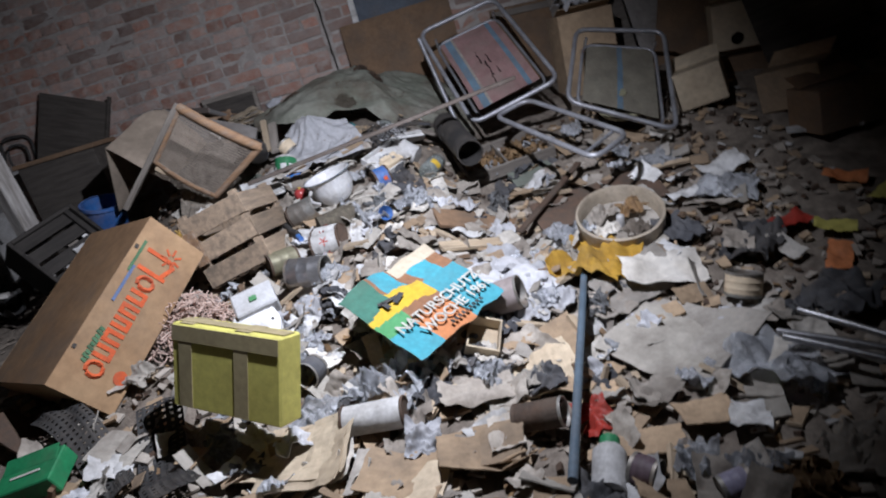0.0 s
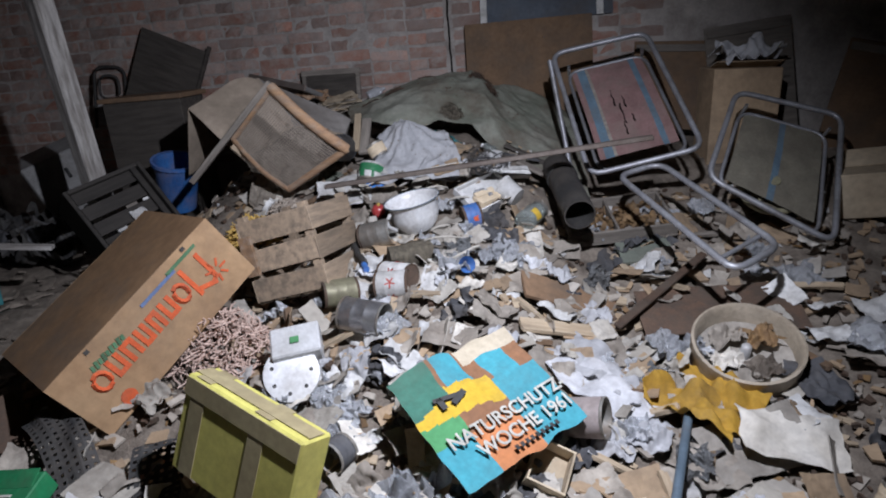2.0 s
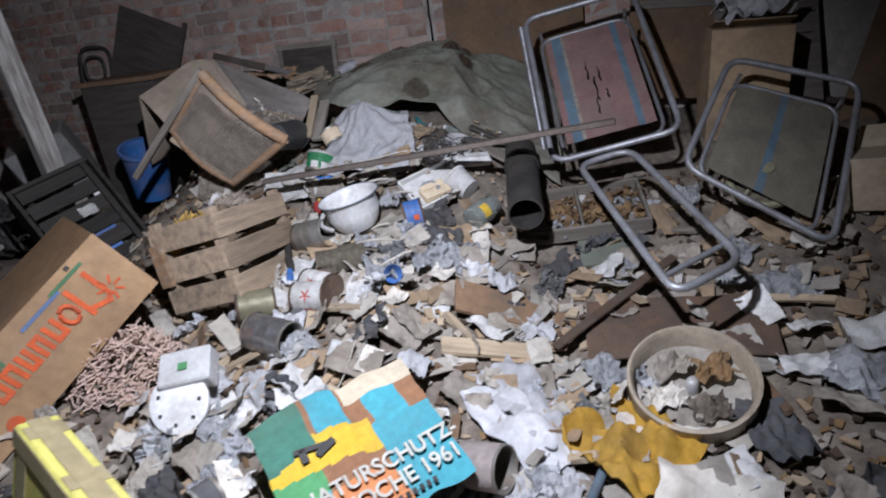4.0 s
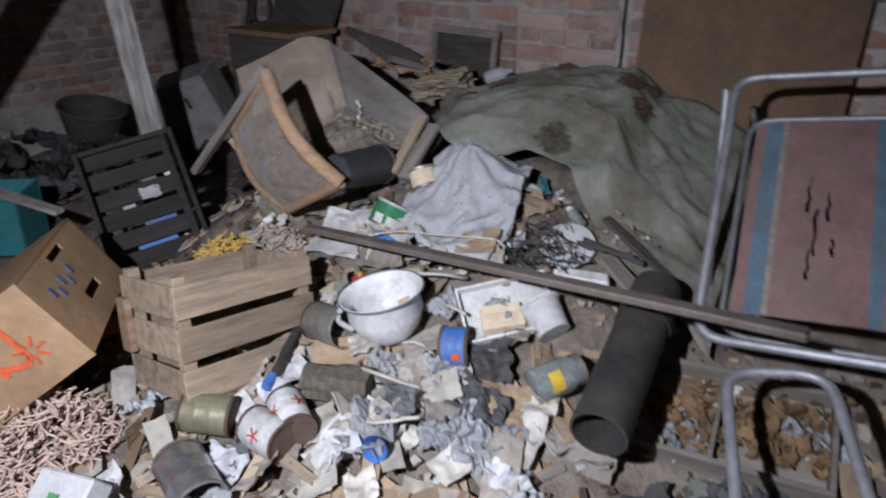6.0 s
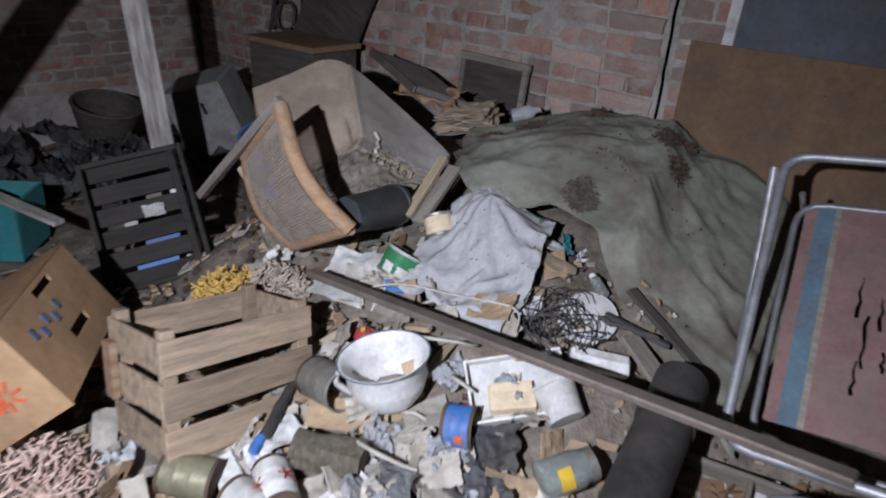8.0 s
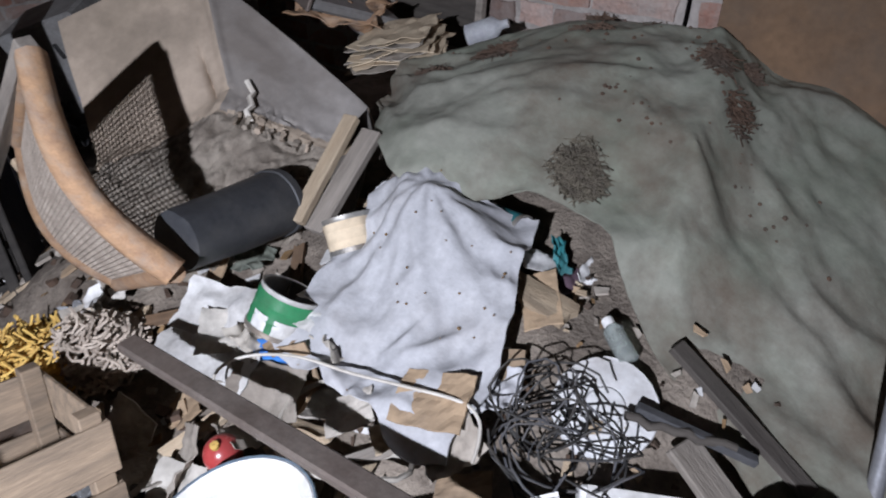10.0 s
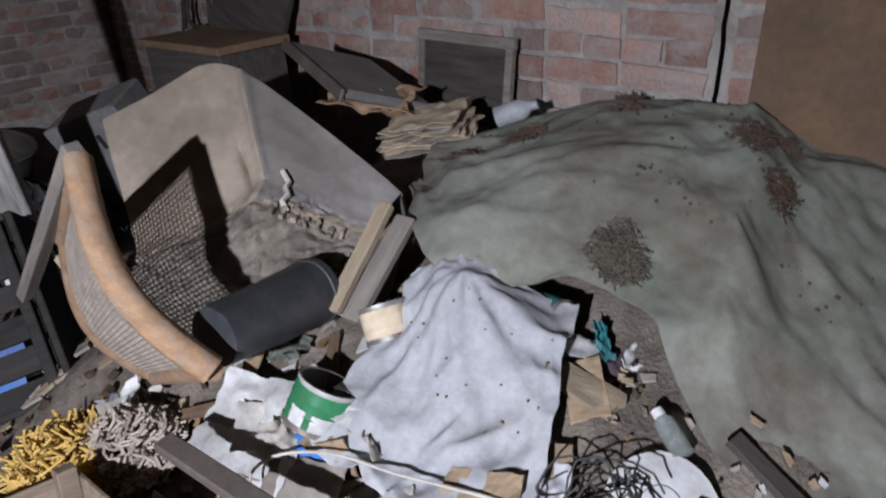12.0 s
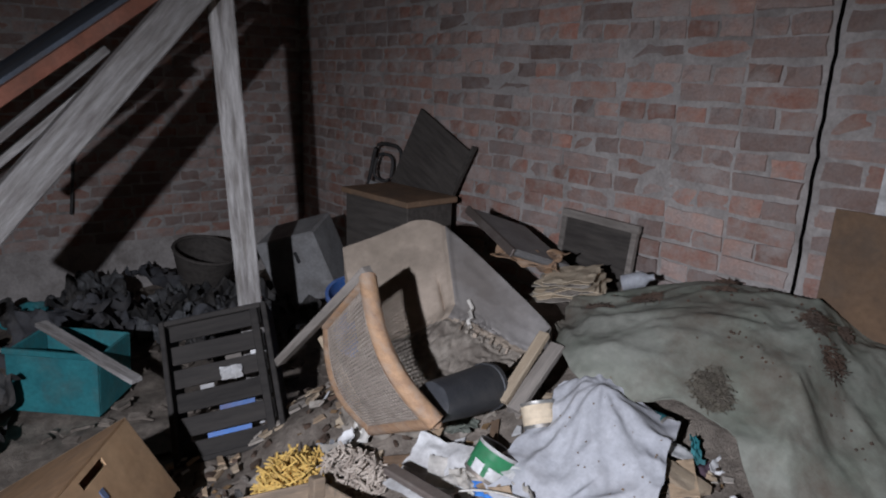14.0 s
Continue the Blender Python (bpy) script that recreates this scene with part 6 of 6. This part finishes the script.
# smaller litter of many kinds
protos = []
for k in range(24):
    c = ("kraft", "dirty", "paper", "canvas", "white", "kraft", "canvas", "dirty", "plaster", "dirty", "kraft", "paper")[k % 12]
    protos.append(make_sheet(c, 0.3 + 0.1 * k % 1, -1.5 - 0.08 * k, 40 * k, 0.08 + 0.016 * (k % 7), 0.055 + 0.012 * (k % 5)))
for k, c in enumerate(("clear", "clear", "smoke", "clear")):
    protos.append(make_plastic(c, 0.1 + 0.2 * k, -2.1 - 0.2 * k, 70 * k, 0.11, 0.08))
for k, c in enumerate(("pale", "grey", "brown", "pale")):
    protos.append(make_plank(c, 0.2 + 0.25 * k, -1.9 - 0.2 * k, 50 * k, 0.14 + 0.03 * k, 0.022))
for k, c in enumerate(("white", "dark", "dirty", "canvas")):
    protos.append(make_rag(c if c != "canvas" else "grey", 0.9 - 0.25 * k, -2.4 - 0.2 * k, 50 * k, 0.12, 0.09) if c != "dirty" else make_sheet("dirty", 1.2, -2.5, 20, 0.15, 0.1))
for k in range(700):
    x, y = (R.uniform(-0.9, 1.9), R.uniform(-3.7, -0.95)) if k < 480 else (R.uniform(-0.3, 1.2), R.uniform(-2.9, -1.35))
    if x < -0.3 and -2.0 < y < -1.5 or 0.1 < x < 1.0 and y > -1.2:
        continue
    copy_thing(protos[k % len(protos)], slope(x, y, R.uniform(0, 360)) @ pose(0, 0, R.uniform(0.0, 0.035), R.gauss(0, 20), R.gauss(0, 20)))

# cards and scraps lying on the linen and beside it
for c2, px, py, dz, yw, l2, w2 in (("kraft", 0.17, -1.12, 0.075, 20, 0.13, 0.1), ("plaster", 0.05, -1.2, 0.06, 50, 0.09, 0.07), ("kraft", -0.17, -1.17, 0.06, 80, 0.07, 0.05), ("white", -0.14, -1.12, 0.07, 10, 0.06, 0.04), ("paper", -0.3, -1.2, 0.03, 40, 0.15, 0.11), ("cream", 0.13, -1.2, 0.06, -30, 0.05, 0.04), ("dirty", 0.24, -1.16, 0.05, 65, 0.1, 0.07), ("kraft", 0.29, -1.2, 0.04, 35, 0.09, 0.07)):
    ob = make_sheet(c2, px, py, yw, l2, w2)
    ob.matrix_world = slope(px, py, yw) @ pose(0, 0, dz, R.gauss(0, 6), R.gauss(0, 6))

# bags and rags in the dark corner
dim = [make_plastic("black", -2.2, -1.2, 20, 0.34, 0.26), make_plastic("black", -2.6, -1.8, 80, 0.3, 0.24), make_rag("dark", -2.4, -0.9, 50, 0.34, 0.26), make_plastic("smoke", -2.0, -2.4, 10, 0.26, 0.2), make_rag("dark", -2.9, -1.4, 130, 0.4, 0.3)]
for k in range(26):
    copy_thing(dim[k % 5], slope(R.uniform(-3.3, -1.75), R.uniform(-2.9, -0.5), R.uniform(0, 360)) @ pose(0, 0, R.uniform(0.03, 0.1), R.gauss(0, 15), R.gauss(0, 15)))
lath = thing("pale_lath", "pale wooden lath lying over the teal crate", "lath")
board("strip", (-2.2, -1.98, 0.66), (-1.62, -1.74, 0.56), 0.05, 0.02, M["post"], lath)
for a, b, w, c, lab in (((-0.324, -1.025, 0.822), (-0.361, -0.818, 0.981), 0.035, "pale", "pale split lath leaning on the cover"), ((-0.294, -1.005, 0.802), (-0.321, -0.798, 0.951), 0.05, "grey", "weathered lath beside the cover")):
    bd = thing("loose_lath", lab, "lath")
    board("plank", a, b, w, 0.02, M[c], bd)
for a, b, w, c, lab in (((0.42, -0.82, 0.775), (0.68, -0.86, 0.65), 0.035, "darkwood", "dark board on the bare slope"), ((0.5, -0.95, 0.71), (0.76, -1.02, 0.58), 0.06, "grey", "grey board on the bare slope"), ((0.43, -0.97, 0.755), (0.6, -0.9, 0.7), 0.018, "dark", "dark hammer-like stick")):
    bd = thing("loose_board", lab, "board")
    board("plank", Vector(a), Vector(b), w, 0.014, M[c], bd)

# ---- bricks ----
RB = random.Random(11)
CH = 0.0765


def brick_mesh(L, k):
    rr = random.Random(k)
    g = G()
    h, t = rr.uniform(0.058, 0.066), 0.03
    n = 3
    top = lambda u, v: ((u - 0.5) * L + 0.005 * rr.uniform(-1, 1), 0.0, (v - 0.5) * h + 0.004 * rr.uniform(-1, 1))
    front = [top(i / n, j / 2) for j in range(3) for i in range(n + 1)]
    front = [(x, -t + (0.005 if i % (n + 1) in (0, n) or i < n + 1 or i > 2 * n + 1 else 0.0) + 0.003 * rr.uniform(-1, 1), z) for i, (x, y, z) in enumerate(front)]
    fs = [(j * (n + 1) + i, j * (n + 1) + i + 1, (j + 1) * (n + 1) + i + 1, (j + 1) * (n + 1) + i) for j in range(2) for i in range(n)]
    rim = [0, 1, 2, 3, 7, 11, 10, 9, 8, 4]
    back = [(front[i][0], 0.0, front[i][2]) for i in rim]
    fs += [(rim[(i + 1) % 10], rim[i], 12 + i, 12 + (i + 1) % 10) for i in range(10)]
    return g.add(front + back, fs)


CLAY = (M["brick"], M["brick2"], M["brick"], M["brick3"], M["brick2"])
stretchers = [brick_mesh(0.238, k).mesh("brick", CLAY[k % 5]) for k in range(10)]
headers = [brick_mesh(0.113, 50 + k).mesh("brick", CLAY[k % 5]) for k in range(10)]
far = G()
made = 0
for row in range(int(ZC / CH)):
    z = row * CH + 0.04
    if z < 0.6:
        continue
    long = row % 2 == 0
    step = 0.252 if long else 0.126
    x = 0.0 - step / 2 - 0.012
    first = 3 if long else 5
    while x > XW - 0.1:
        near = x > -2.3 and 0.85 < z < 2.15 and made < 300
        if near:
            ob = new("brick", RB.choice(stretchers if long else headers))
            ob.parent = wall_north
            ob.matrix_basis = wall_north.matrix_world.inverted() @ pose(x + RB.gauss(0, 0.003), 0.027 - RB.uniform(0, 0.013) - (0.006 if x > -0.27 else 0), z + RB.gauss(0, 0.0035) + 0.008 * nz3(x * 1.3, row * 0.2), RB.gauss(0, 1.2), RB.gauss(0, 1.1), RB.gauss(0, 1.0))
            made += 1
        else:
            b = brick_mesh(0.238 if long else 0.115, RB.randrange(12))
            far.add(b.v, b.f, mi=RB.randrange(3), m=pose(x, 0.026 - RB.uniform(0, 0.006), z, 0, RB.gauss(0, 0.7), 0))
        x -= step
        first -= 1
        if first == 0:
            x -= RB.uniform(0.0, 0.05)
    x = 0.03 + step / 2
    while x < 1.2:
        b = brick_mesh(0.238 if long else 0.115, RB.randrange(12))
        far.add(b.v, b.f, mi=RB.randrange(3), m=pose(x, 0.027 - RB.uniform(0, 0.005), z, 0, RB.gauss(0, 0.7), 0))
        x += step
    y = -0.1
    while y > -4:
        b = brick_mesh(0.238 if long else 0.115, RB.randrange(12))
        far.add(b.v, b.f, mi=RB.randrange(3), m=pose(XW - 0.026 + RB.uniform(0, 0.006), y, z, 0, RB.gauss(0, 0.7), 90))
        y -= step
tagged(part("far_bricks", far, [M["brick"], M["brick2"], M["brick3"]], wall_north, "dim bricks further along", m=wall_north.matrix_world.inverted()), kind="stuff")
crack = thing("wall_gap", "dark vertical gap beside the brick pier", "gap", mesh=G().tube([(0.008 + 0.01 * nz3(i * 0.6, 2), -0.003, 0.7 + i * 0.04) for i in range(50)], 0.0065, 5).mesh("gap", M["gap"]), kind="structure")
